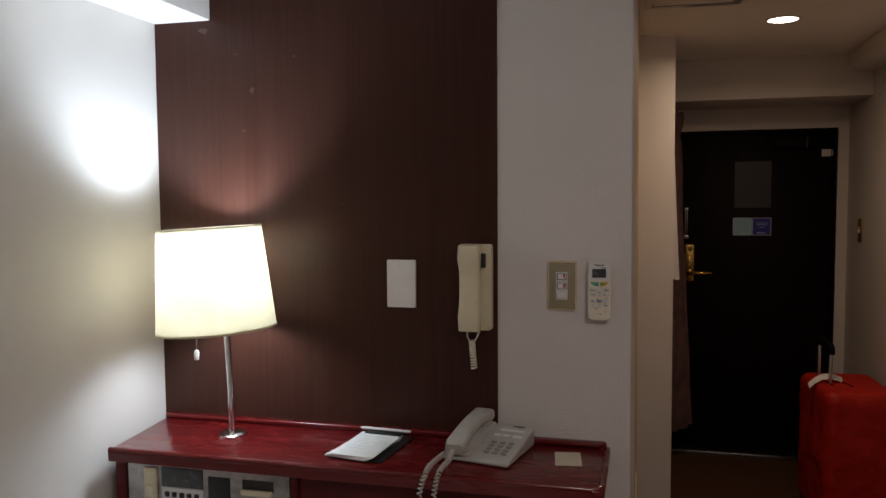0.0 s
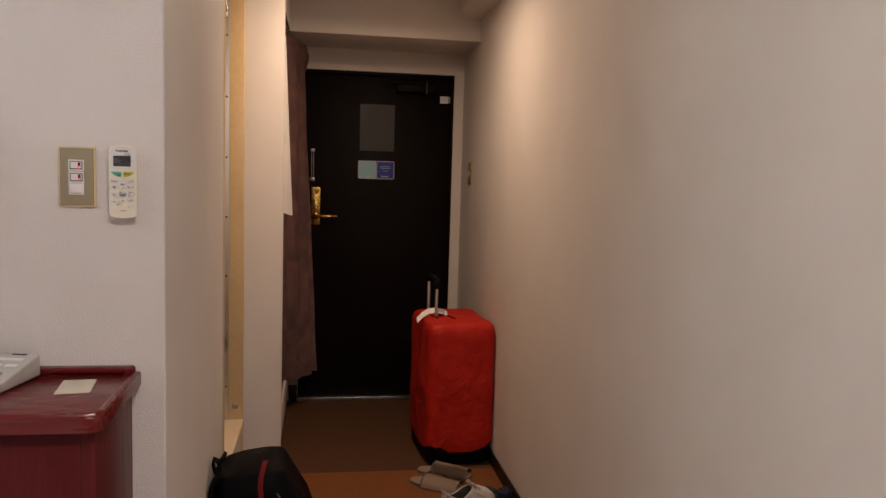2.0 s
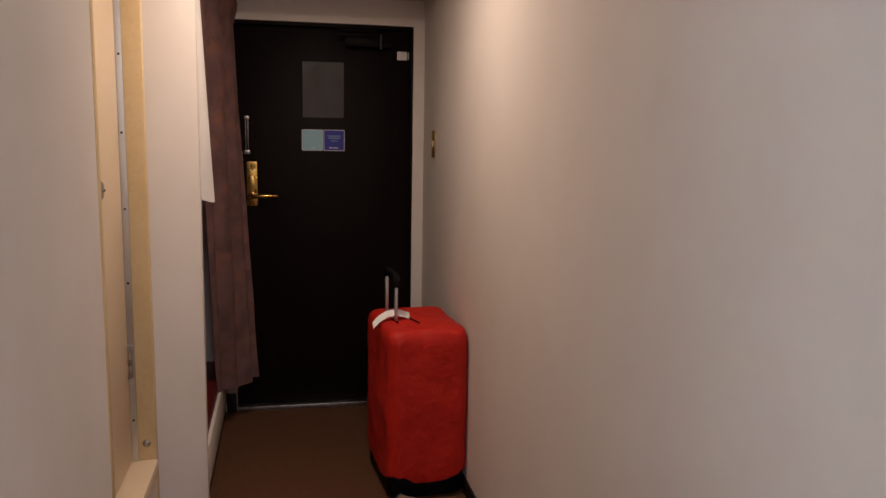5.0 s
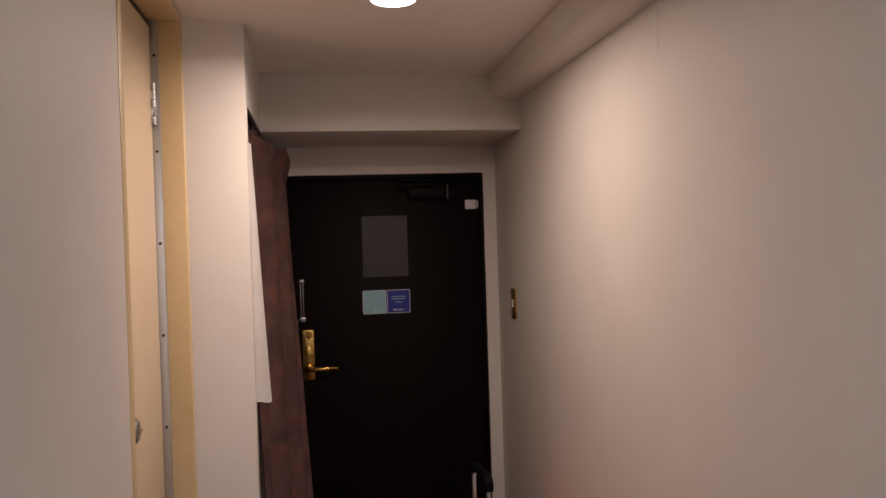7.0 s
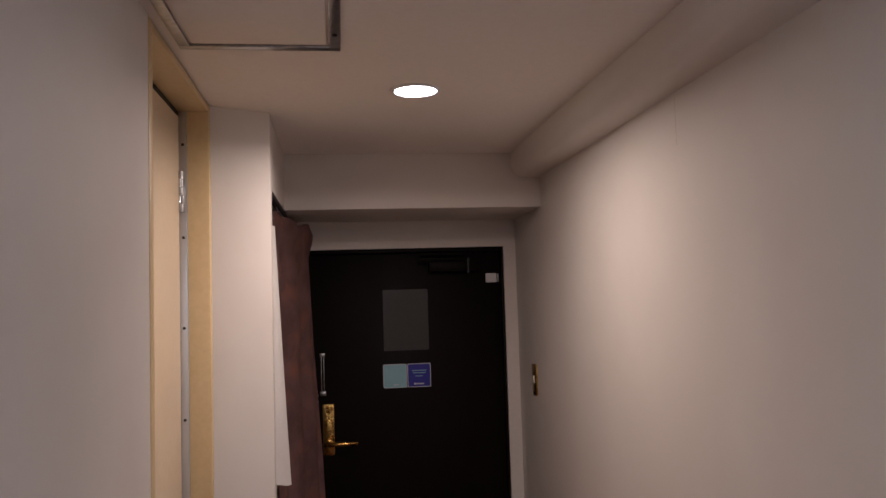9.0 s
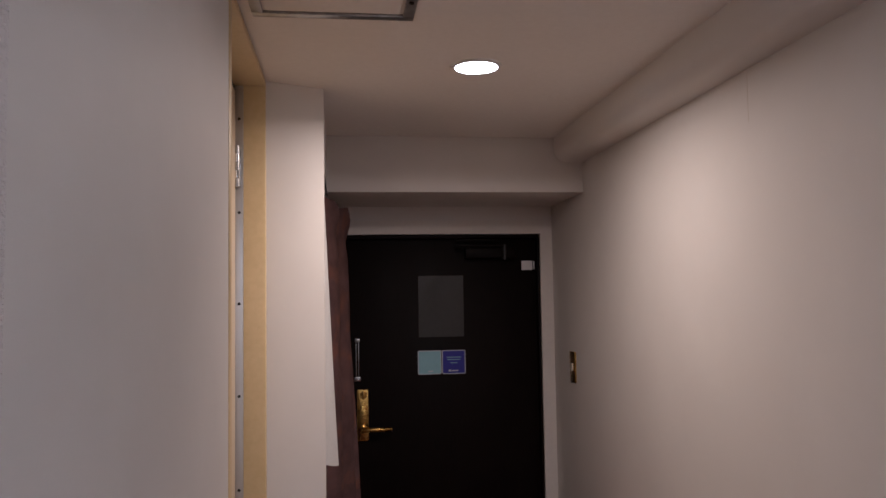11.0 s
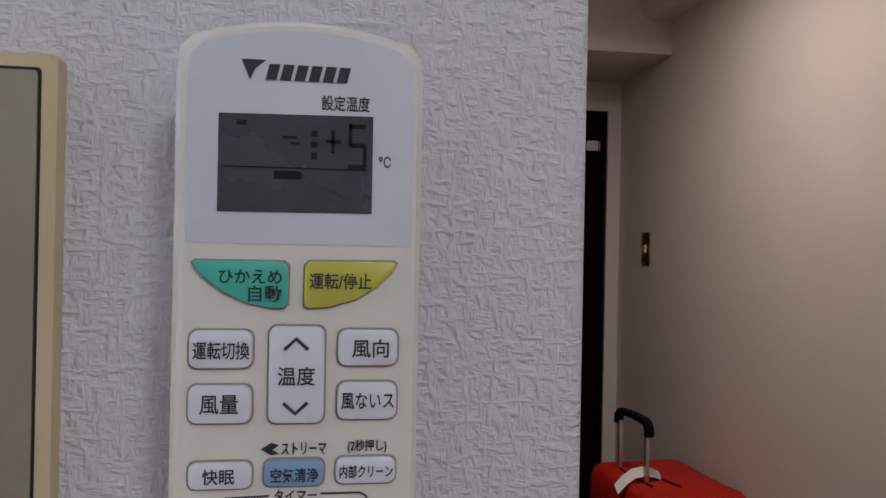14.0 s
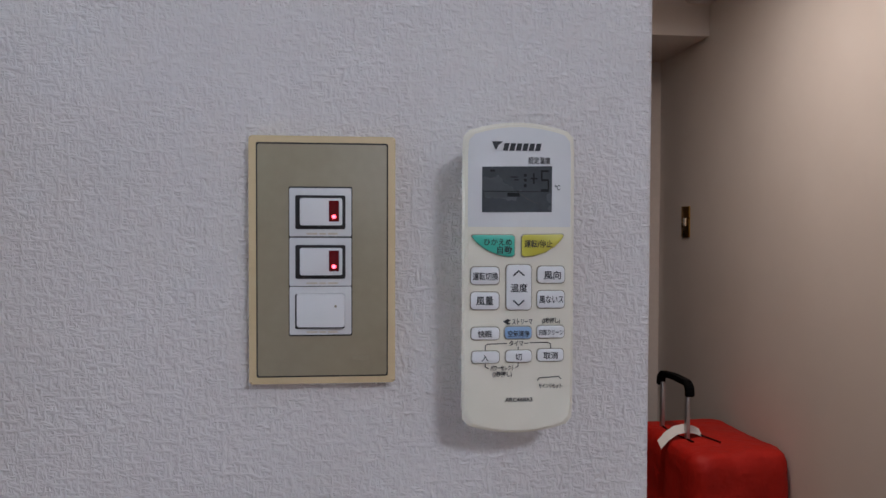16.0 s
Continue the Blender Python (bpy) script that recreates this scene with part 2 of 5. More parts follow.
CLEAR = surface("water_bottle", (0.008, 0.010, 0.010), (0.012, 0.014, 0.014), 0.15, bump=0)


# ---- building tools ----
def box(x0, x1, y0, y1, z0, z1, bevel=0.0, seg=2, bm=None):
    own = bmesh.new()
    vs = [own.verts.new((x, y, z)) for x in (x0, x1) for y in (y0, y1) for z in (z0, z1)]
    for q in ((0, 1, 3, 2), (4, 6, 7, 5), (0, 4, 5, 1), (2, 3, 7, 6), (0, 2, 6, 4), (1, 5, 7, 3)):
        own.faces.new([vs[i] for i in q])
    if bevel:
        bmesh.ops.bevel(own, geom=list(own.edges), offset=bevel, segments=seg, profile=0.5, affect="EDGES")
    bmesh.ops.recalc_face_normals(own, faces=list(own.faces))
    return join(bm, own)


def join(bm, own):
    if bm is None:
        return own
    me = bpy.data.meshes.new("tmp")
    own.to_mesh(me)
    own.free()
    bm.from_mesh(me)
    bpy.data.meshes.remove(me)
    return bm


def turned(bm, m):
    bmesh.ops.transform(bm, matrix=m, verts=list(bm.verts))
    return bm


def lathe(profile, seg=32, bm=None):
    """A solid or shell of revolution round z from (radius, z) pairs."""
    own = bmesh.new()
    rings = [[own.verts.new((r * math.cos(2 * math.pi * i / seg), r * math.sin(2 * math.pi * i / seg), z)) for i in range(seg)] for r, z in profile]
    for a, b in zip(rings, rings[1:]):
        for i in range(seg):
            own.faces.new((a[i], a[(i + 1) % seg], b[(i + 1) % seg], b[i]))
    if profile[0][0] > 1e-6 and profile[0] != profile[-1]:
        own.faces.new(rings[0][::-1])
        own.faces.new(rings[-1])
    bmesh.ops.remove_doubles(own, verts=list(own.verts), dist=1e-6)
    bmesh.ops.recalc_face_normals(own, faces=list(own.faces))
    return join(bm, own)


def tube(points, r, seg=10, bm=None):
    """A round bar along a polyline; r may be a number or one per point."""
    own = bmesh.new()
    pts = [Vector(p) for p in points]
    rad = r if isinstance(r, (list, tuple)) else [r] * len(pts)
    side, rings = None, []
    for i, p in enumerate(pts):
        way = (pts[min(i + 1, len(pts) - 1)] - pts[max(i - 1, 0)]).normalized()
        if side is None:
            side = way.orthogonal().normalized()
        side = (side - way * side.dot(way)).normalized()
        other = way.cross(side)
        rings.append([own.verts.new(p + rad[i] * (math.cos(a) * side + math.sin(a) * other)) for a in (2 * math.pi * k / seg for k in range(seg))])
    for a, b in zip(rings, rings[1:]):
        for i in range(seg):
            own.faces.new((a[i], a[(i + 1) % seg], b[(i + 1) % seg], b[i]))
    own.faces.new(rings[0][::-1])
    own.faces.new(rings[-1])
    bmesh.ops.recalc_face_normals(own, faces=list(own.faces))
    return join(bm, own)


def ribbon(points, width, thick, up=(0, 1, 0), bm=None):
    """A flat strap along a polyline; its width runs along up."""
    own = bmesh.new()
    pts, rings = [Vector(p) for p in points], []
    up = Vector(up).normalized()
    for i, p in enumerate(pts):
        way = (pts[min(i + 1, len(pts) - 1)] - pts[max(i - 1, 0)]).normalized()
        n = way.cross(up).normalized()
        rings.append([own.verts.new(p + up * a * width / 2 + n * b * thick / 2) for a, b in ((-1, -1), (1, -1), (1, 1), (-1, 1))])
    for a, b in zip(rings, rings[1:]):
        for i in range(4):
            own.faces.new((a[i], a[(i + 1) % 4], b[(i + 1) % 4], b[i]))
    own.faces.new(rings[0][::-1])
    own.faces.new(rings[-1])
    bmesh.ops.recalc_face_normals(own, faces=list(own.faces))
    return join(bm, own)


def prism(poly, z0, z1, bevel=0.0, seg=2, bm=None):
    """A plate of the outline poly (x, y) between two heights; the upper rim may be rounded."""
    own = bmesh.new()
    low, top = ([own.verts.new((x, y, z)) for x, y in poly] for z in (z0, z1))
    own.faces.new(low[::-1])
    cap = own.faces.new(top)
    for i in range(len(poly)):
        j = (i + 1) % len(poly)
        own.faces.new((low[i], low[j], top[j], top[i]))
    if bevel:
        bmesh.ops.bevel(own, geom=list(cap.edges), offset=bevel, segments=seg, profile=0.5, affect="EDGES")
    bmesh.ops.recalc_face_normals(own, faces=list(own.faces))
    return join(bm, own)


def loft(sections, bm=None, caps=True):
    """A skin over closed rings of equally many points."""
    own = bmesh.new()
    rings = [[own.verts.new(p) for p in ring] for ring in sections]
    n = len(rings[0])
    for a, b in zip(rings, rings[1:]):
        for i in range(n):
            own.faces.new((a[i], a[(i + 1) % n], b[(i + 1) % n], b[i]))
    if caps:
        own.faces.new(rings[0][::-1])
        own.faces.new(rings[-1])
    bmesh.ops.recalc_face_normals(own, faces=list(own.faces))
    return join(bm, own)


def rounded(w, h, r, n=5):
    """Outline of a rectangle with round corners, centred, anticlockwise."""
    out = []
    for cx, cy, a in ((w / 2 - r, h / 2 - r, 0), (-w / 2 + r, h / 2 - r, 90), (-w / 2 + r, -h / 2 + r, 180), (w / 2 - r, -h / 2 + r, 270)):
        out += [(cx + r * math.cos(radians(a + 90 * k / n)), cy + r * math.sin(radians(a + 90 * k / n))) for k in range(n + 1)]
    return out


def mesh_object(name, bm, material, smooth=True, angle=35):
    me = bpy.data.meshes.new(name)
    bm.to_mesh(me)
    bm.free()
    me.materials.append(material)
    if smooth:
        me.shade_smooth()
        me.set_sharp_from_angle(angle=radians(angle))
    return new(name, me)


def part(name, bm, material, parent, label="", smooth=True, angle=35):
    ob = mesh_object(name, bm, material, smooth, angle)
    ob.parent = parent
    if label:
        ob["label"] = label
    return ob


def structure(name, bm, material, label="", category="wall", smooth=True):
    return tagged(mesh_object(name, bm, material, smooth), label, category, kind="structure")


def thing(name, m, label, category, group=""):
    ob = new(name)
    ob.empty_display_size = 0.05
    ob.matrix_world = m
    return tagged(ob, label, category, group)


def writing(text, size, width=None, bold=0.0):
    """Flat letters in the xy plane, centred on the origin, size high, squeezed to a width."""
    cu = bpy.data.curves.new("letters", "FONT")
    cu.body, cu.size, cu.align_x, cu.align_y = text, size, "CENTER", "CENTER"
    cu.extrude, cu.offset, cu.resolution_u = 0.00006, bold, 3
    ob = new("letters", cu)
    bpy.context.view_layer.update()
    me = bpy.data.meshes.new_from_object(ob.evaluated_get(bpy.context.evaluated_depsgraph_get()))
    bpy.data.objects.remove(ob)
    bm = bmesh.new()
    bm.from_mesh(me)
    bpy.data.meshes.remove(me)
    if bm.verts:
        xs = [v.co.x for v in bm.verts]
        ys = [v.co.y for v in bm.verts]
        turned(bm, Matrix.Translation((-(max(xs) + min(xs)) / 2, -(max(ys) + min(ys)) / 2, 0)))
        if width:
            turned(bm, Matrix.Diagonal((width / (max(xs) - min(xs)), 1, 1, 1)))
    return bm


# a wall face looking towards -y: local x stays, local y becomes height, local z comes out of the wall
def on_wall(x, y, z, rz=0):
    return pose(x, y, z, 90, 0, rz)


# ---- setting ----
RIGHT, CEIL, ROOM_CEIL = 1.113, 2.203, 2.40
LEFT = 0.0075
structure("floor", box(-1.30, RIGHT + 0.12, -4.4, 1.72, -0.10, 0.0), CARPET, "brown cut-pile carpet floor of the room and passage", "floor")
structure("floor_entry", box(-0.60, RIGHT + 0.12, 1.724, 3.0, -0.10, -0.003), ENTRY, "dark brown flat carpet inside the entrance door", "floor")
structure("wall_right", box(RIGHT, RIGHT + 0.12, -4.4, 2.95, 0, ROOM_CEIL), WALL_WORN, "white embossed vinyl wallpaper wall along the passage")
bend = [(LEFT - 0.005 + 0.005 * math.sin(radians(a)), 0.005 - 0.005 * math.cos(radians(a))) for a in range(0, 91, 15)]
structure("wall_desk", prism([(-1.40, 0.0)] + bend + [(LEFT, 0.018), (-0.10, 0.018), (-0.10, 0.12), (-1.40, 0.12)], 0, ROOM_CEIL), WALL, "white embossed wallpaper wall turning the corner into the passage")
structure("wall_left", box(-0.10, LEFT, 0.018, 0.955, 0, CEIL), WALL_WORN, "white wallpaper wall of the passage before the bathroom door")
structure("wall_room_side", box(-1.40, -1.265, -4.4, 0.0, 0, ROOM_CEIL), WALL_WORN, "white wallpaper wall beside the desk and lamp")
structure("wall_room_back", box(-1.40, RIGHT + 0.12, -4.52, -4.4, 0, ROOM_CEIL), WALL, "plain white wallpaper wall closing the room")
structure("soffit_beam", box(-1.265, -1.095, -4.4, -0.001, 1.983, ROOM_CEIL, 0.004), CEILING, "white boxed beam along the top of the wall", "beam")
structure("wall_closet_side", prism([(0.006, 1.652), (0.160, 1.722), (0.160, 1.77), (-0.55, 1.77), (-0.55, 1.652)], 0, CEIL, 0.0), WALL_WORN,
          "pale angled wallpaper wall between bathroom door and closet")
structure("wall_closet_back", box(-0.60, -0.50, 1.77, 2.95, 0, CEIL), WALL, "plain wall at the back of the closet")
structure("wall_entrance", box(-0.60, 0.150, 2.815, 2.95, 0, CEIL), WALL, "wallpaper wall beside the entrance door")
structure("wall_over_door", box(0.150, RIGHT, 2.822, 2.95, 1.935, CEIL), WALL_WORN, "wallpaper wall over the entrance door")
structure("beam_entrance", box(-0.50, RIGHT, 2.357, 2.815, 1.995, CEIL, 0.003), WALL_WORN, "boxed wallpapered beam across the passage ceiling", "beam")
structure("closet_header", box(0.02, 0.155, 1.77, 2.357, 1.995, CEIL), WALL_WORN, "wallpapered header over the closet opening", "wall")
structure("closet_kick", box(0.1355, 0.150, 1.772, 2.812, 0.05, 0.205, 0.002), DOOR_FRAME, "white painted kick board under the closet", "trim")
structure("closet_floor", box(-0.50, 0.135, 1.77, 2.815, 0.0, 0.26, 0.004), RED_SIDE, "raised brown wooden closet floor with kick board", "floor")
structure("ceiling", box(-0.60, RIGHT + 0.12, 0.0, 2.95, CEIL, CEIL + 0.25), CEILING, "off-white papered ceiling of the passage", "ceiling")
structure("ceiling_room", box(-1.40, RIGHT + 0.12, -4.52, 0.0, ROOM_CEIL, ROOM_CEIL + 0.1), CEILING, "off-white papered ceiling of the room", "ceiling")

# boxed pipe along the right wall under the ceiling, with a rounded lower edge
arc = [(0.112, 0.0)] + [(0.112 - 0.045 + 0.045 * math.cos(radians(a)), -0.049 + 0.045 * -math.sin(radians(a))) for a in range(0, 91, 15)] + [(0.0, -0.094), (0.0, 0.0)]
chase = bmesh.new()
ends = [[chase.verts.new((RIGHT - u, y, CEIL + w)) for u, w in arc] for y in (-0.02, 2.357)]
for i in range(len(arc)):
    j = (i + 1) % len(arc)
    chase.faces.new((ends[0][i], ends[0][j], ends[1][j], ends[1][i]))
chase.faces.new(ends[0])
chase.faces.new(ends[1][::-1])
bmesh.ops.recalc_face_normals(chase, faces=list(chase.faces))
structure("pipe_casing", chase, WALL_WORN, "wallpapered boxed pipe with rounded edge under the ceiling", "trim")
structure("baseboard_right", box(RIGHT - 0.010, RIGHT - 0.0005, -4.4, 2.80, 0, 0.058, 0.002), SKIRT, "low dark brown vinyl baseboard", "baseboard")
structure("baseboard_left", box(LEFT, LEFT + 0.008, 0.0, 0.95, 0, 0.058, 0.002), SKIRT, "low dark brown vinyl baseboard", "baseboard")
structure("baseboard_desk_wall", box(-0.055, LEFT + 0.006, -0.008, -0.0005, 0, 0.058, 0.002), SKIRT, "low dark brown vinyl baseboard", "baseboard")
structure("baseboard_closet", box(0.1355, 0.146, 1.775, 2.812, 0, 0.05, 0.002), SKIRT, "low dark brown vinyl baseboard", "baseboard")
# dark strip added over the pale wall and jamb foot, taller than the baseboards
structure("dark_strip_entrance", box(0.1505, 0.198, 2.8045, 2.8125, 0, 0.095, 0.002), SKIRT, "low dark brown vinyl baseboard", "baseboard")
structure("wood_panel", box(-1.264, -0.316, -0.004, 0.02, 0.02, ROOM_CEIL - 0.002), PANEL, "dark brown wood-grain wall panel with scuffs", "panel")
for x, z, w, h in [(-1.115, 1.956, 0.026, 0.013), (-0.975, 1.793, 0.014, 0.014), (-1.001, 1.688, 0.008, 0.007), (-0.853, 1.877, 0.006, 0.009), (-1.021, 1.89, 0.006, 0.006), (-0.722, 1.493, 0.004, 0.005)]:
    pts = [(x + w / 2 * math.cos(a) * (1 + 0.3 * math.sin(3 * a + x * 40)), z + h / 2 * math.sin(a) * (1 + 0.3 * math.cos(2 * a + z * 30))) for a in (2 * math.pi * k / 12 for k in range(12))]
    structure("panel_smudge", turned(prism(pts, 0.0, 0.0005), on_wall(0, -0.0041, 0)), SMUDGE, "faint pale smudge on the dark panel", "smudge")
structure("wallpaper_seam", box(RIGHT - 0.0004, RIGHT + 0.001, 1.140, 1.1407, 1.99, 2.098), CARD, "hairline seam in the wallpaper", "trim")

scuff = tube([(RIGHT, 0.2810, 0.2130), (RIGHT, 0.2240, 0.2050)], 0.0012, 6)
structure("wall_scuff", scuff, LCD, "short dark scratch in the wallpaper", "scratch")

# ---- entrance door ----
door = thing("door_1", pose(0.63, 2.862, 0), "closed black-brown painted steel entrance door", "door")
door["kind"] = "structure"
part("door_leaf", box(-0.430, 0.428, 0.0, 0.045, 0.022, 1.872, 0.002), DOOR, door)
part("rebate_top", box(-0.436, 0.432, -0.034, -0.002, 1.860, 1.876, 0.002), DOOR, door)
part("rebate_side", box(0.418, 0.430, -0.034, -0.002, 0.022, 1.860, 0.002), DOOR, door)
part("threshold", box(-0.435, 0.430, -0.046, 0.03, -0.01, 0.020, 0.004), STEEL, door, "worn steel door threshold")
frame_bm = box(0.428, RIGHT - 0.63 - 0.001, -0.047, 0.05, 0.0, 1.935)
part("frame_jamb", frame_bm, DOOR_FRAME, door, "pale painted steel frame")
part("frame_jamb", box(-0.48, -0.431, -0.047, 0.05, 0.0, 1.935), DOOR_FRAME, door, "pale painted steel frame")
part("frame_head", box(-0.431, 0.428, -0.047, 0.05, 1.877, 1.935), DOOR_FRAME, door, "pale painted steel frame")
lock = part("lock_plate", turned(prism(rounded(0.047, 0.212, 0.004), 0, 0.006, 0.002), on_wall(-0.341, -0.0005, 1.119)), BRASS, door, "polished brass lock plate")
part("lever", tube([(-0.341, -0.006, 1.063), (-0.341, -0.048, 1.063), (-0.325, -0.053, 1.063), (-0.235, -0.050, 1.064), (-0.222, -0.046, 1.064)], [0.011, 0.010, 0.0105, 0.0095, 0.007], 12), BRASS, lock)
part("lever_rose", turned(lathe([(0.0, 0), (0.019, 0), (0.018, 0.010), (0.012, 0.014), (0.0, 0.014)], 24), on_wall(-0.341, -0.006, 1.063)), BRASS, lock)
part("escutcheon_shield", turned(prism([(-0.020, -0.065), (0.020, -0.065), (0.020, 0.02), (0.008, 0.045), (-0.008, 0.045), (-0.020, 0.02)], 0, 0.007, 0.002), on_wall(-0.341, -0.0065, 1.115)), BRASS, lock)
part("thumb_turn", turned(box(-0.004, 0.004, -0.013, 0.013, 0.004, 0.022, 0.002), on_wall(-0.338, -0.006, 1.203)), BRASS, lock)
part("thumb_turn_rose", turned(lathe([(0.0, 0), (0.016, 0), (0.014, 0.006), (0.0, 0.006)], 20), on_wall(-0.338, -0.006, 1.203)), BRASS, lock)
guard = part("door_guard", turned(join(box(-0.006, -0.0025, -0.075, 0.078, 0, 0.006, 0.001), box(0.0045, 0.008, -0.075, 0.078, 0, 0.006, 0.001)), on_wall(-0.363, -0.001, 1.352)), STEEL, door, "slotted steel chain guard")
part("guard_end", turned(join(box(-0.010, 0.012, 0.072, 0.088, 0, 0.009, 0.002), box(-0.012, 0.014, -0.092, -0.072, 0, 0.012, 0.002)), on_wall(-0.363, -0.001, 1.352)), STEEL, guard)
links = bmesh.new()
for i in range(9):
    own = bmesh.new()
    ring = [(0.0045 * math.cos(a), 0, 0.008 * math.sin(a)) for a in (2 * math.pi * k / 10 for k in range(11))]
    tube(ring, 0.0012, 6, own)
    turned(own, pose(-0.386 + 0.001 * (i % 2), -0.010, 1.262 - 0.013 * i, 0, 0, 90 * (i % 2)))
    join(links, own)
part("guard_chain", links, STEEL, guard)
part("notice", turned(prism(rounded(0.195, 0.262, 0.002), 0, 0.0012), on_wall(-0.002, -0.0005, 1.570)), NOTICE, door, "faded grey notice sheet stuck on the door")
for name, x, mat, lab in (("sticker_pale", -0.055, PALE_BLUE, "pale blue square sticker"), ("sticker_navy", 0.049, NAVY, "navy square sticker with white rim")):
    rim = part(name, turned(prism(rounded(0.101, 0.101, 0.006), 0, 0.0008), on_wall(x, -0.0006, 1.331)), STICKER_RIM, door, lab)
    part("sticker_face", turned(prism(rounded(0.095, 0.095, 0.004), 0.0006, 0.0014), on_wall(x, -0.0006, 1.331)), mat, rim)
for k, (w, zz) in enumerate(((0.062, 1.350), (0.056, 1.340), (0.030, 1.326))):
    part("print_bar", box(0.049 - w / 2, 0.049 + w / 2, -0.0028, -0.002, zz, zz + 0.003), PALE_BLUE, rim)
part("print_mark", join(box(0.026, 0.037, -0.0028, -0.002, 1.291, 1.299), box(0.040, 0.068, -0.0028, -0.002, 1.292, 1.297)), STICKER_RIM, rim)
part("print_mark", box(-0.062, -0.040, -0.0028, -0.002, 1.291, 1.296), STICKER_RIM, door)
part("door_tag", turned(prism(rounded(0.048, 0.040, 0.002), 0, 0.004, 0.001), on_wall(0.378, -0.001, 1.742)), WHITE, door, "small white square tag")
part("sensor", turned(box(-0.003, 0.003, -0.018, 0.018, 0, 0.006, 0.001), on_wall(0.409, -0.001, 1.742)), STEEL, door)
closer = part("closer_body", turned(box(-0.11, 0.11, -0.022, 0.022, 0, 0.05, 0.006), on_wall(0.21, -0.001, 1.795)), DOOR, door, "dark door closer")
part("closer_arm", join(box(0.05, 0.262, -0.075, -0.060, 1.822, 1.832, 0.002), box(0.06, 0.25, -0.055, -0.04, 1.846, 1.854, 0.002)), DOOR, closer)
part("closer_pivot", lathe([(0.0, 1.765), (0.008, 1.765), (0.008, 1.83), (0.0, 1.83)], 12), BLACK_PLASTIC, closer).location = (0.268, -0.06, 0)

# brass switch plate on the right wall near the door
plate = thing("wall_switch_brass", pose(RIGHT, 2.542, 1.326, 90, 0, -90), "small brass wall switch plate with a white rocker", "switch")
part("plate", prism(rounded(0.070, 0.120, 0.003), 0.0, 0.006, 0.002), BRASS, plate)
part("rocker", prism(rounded(0.020, 0.030, 0.002), 0.005, 0.010, 0.001), IVORY_PALE, plate)

# ---- bathroom door in its yellow frame ----
bath = thing("door_2", pose(-0.058, 1.30, 0), "closed cream laminate bathroom door in a yellow painted frame", "door")
bath["kind"] = "structure"
part("door_leaf", box(-0.047, -0.010, -0.315, 0.312, 0.285, 2.165, 0.003), BATH_DOOR, bath)
part("frame_strip", box(-0.03, 0.009, 0.316, 0.3255, 0.2785, 2.180, 0.001), ALU, bath, "aluminium edge strip with screws")
# near-black strip stands in for the dark open gap above the leaf
part("frame_strip", box(-0.04, -0.012, -0.318, 0.312, 2.166, 2.1805, 0.001), DARK_GAP, bath, "dark strip painted as the gap over the door")
for z in (2.09, 1.84, 1.60, 1.36, 1.12, 0.88, 0.64, 0.42):
    part("screw", turned(lathe([(0.0, 0), (0.0042, 0), (0.003, 0.002), (0.0, 0.002)], 10), pose(-0.001, 0.316, z, 90, 0, 0)), DARK_GAP, bath)
for z in (1.962, 0.62):
    hinge = part("hinge", box(-0.016, 0.004, 0.3125, 0.3165, z - 0.055, z + 0.055, 0.001), STEEL, bath, "steel butt hinge")
    for k in range(5):
        part("knuckle", turned(lathe([(0.0, -0.0105), (0.0075, -0.0105), (0.0075, 0.0105), (0.0, 0.0105)], 14), pose(-0.006, 0.309, z - 0.044 + 0.022 * k)), CHROME if k % 2 else STEEL, hinge)
knob = part("knob", turned(lathe([(0.0, 0), (0.028, 0), (0.028, 0.004), (0.012, 0.008), (0.012, 0.018), (0.026, 0.022), (0.027, 0.034), (0.021, 0.040), (0.0, 0.041)], 28), pose(-0.010, -0.13, 1.212, 0, 90, 0)), STEEL, bath, "round steel knob")
part("knob_button", turned(box(-0.003, 0.003, -0.010, 0.010, 0.040, 0.046, 0.001), pose(-0.010, -0.13, 1.212, 0, 90, 0)), CHROME, knob)
part("jamb_far", box(-0.05, 0.066, 0.326, 0.352, 0.0, 2.200, 0.004), YELLOW, bath, "yellow painted jamb")
part("jamb_near", box(-0.05, 0.068, -0.347, -0.318, 0.0, 2.200, 0.004), YELLOW, bath, "yellow painted jamb")
part("head", box(-0.05, 0.066, -0.318, 0.326, 2.181, 2.200, 0.002), YELLOW, bath, "yellow painted head")
part("sill", box(-0.05, 0.070, -0.318, 0.326, 0.235, 0.278, 0.004), BATH_DOOR, bath, "cream raised door sill")
part("riser", box(-0.05, 0.060, -0.318, 0.326, 0.0, 0.235), WALL, bath)
part("door_stop", turned(lathe([(0.0, 0), (0.013, 0), (0.012, 0.006), (0.005, 0.012), (0.0, 0.012)], 16), pose(0.035, 0.326, 0.335, 90, 0, 0)), STEEL, bath, "small round metal stop")

# ---- ceiling: hatch and downlight ----
hatch = thing("ceiling_hatch", pose(0.195, 0.98, CEIL), "square ceiling access hatch in a metal frame", "hatch")
for n, b in (("frame_bar", box(-0.165, 0.168, 0.135, 0.158, -0.008, 0.0, 0.002)), ("frame_bar", box(-0.165, 0.168, -0.175, -0.152, -0.008, 0.0, 0.002)),
             ("frame_bar", box(-0.165, -0.142, -0.152, 0.135, -0.008, 0.0, 0.002)), ("frame_bar", box(0.145, 0.168, -0.152, 0.135, -0.008, 0.0, 0.002))):
    part(n, b, STEEL, hatch, "dull metal frame")
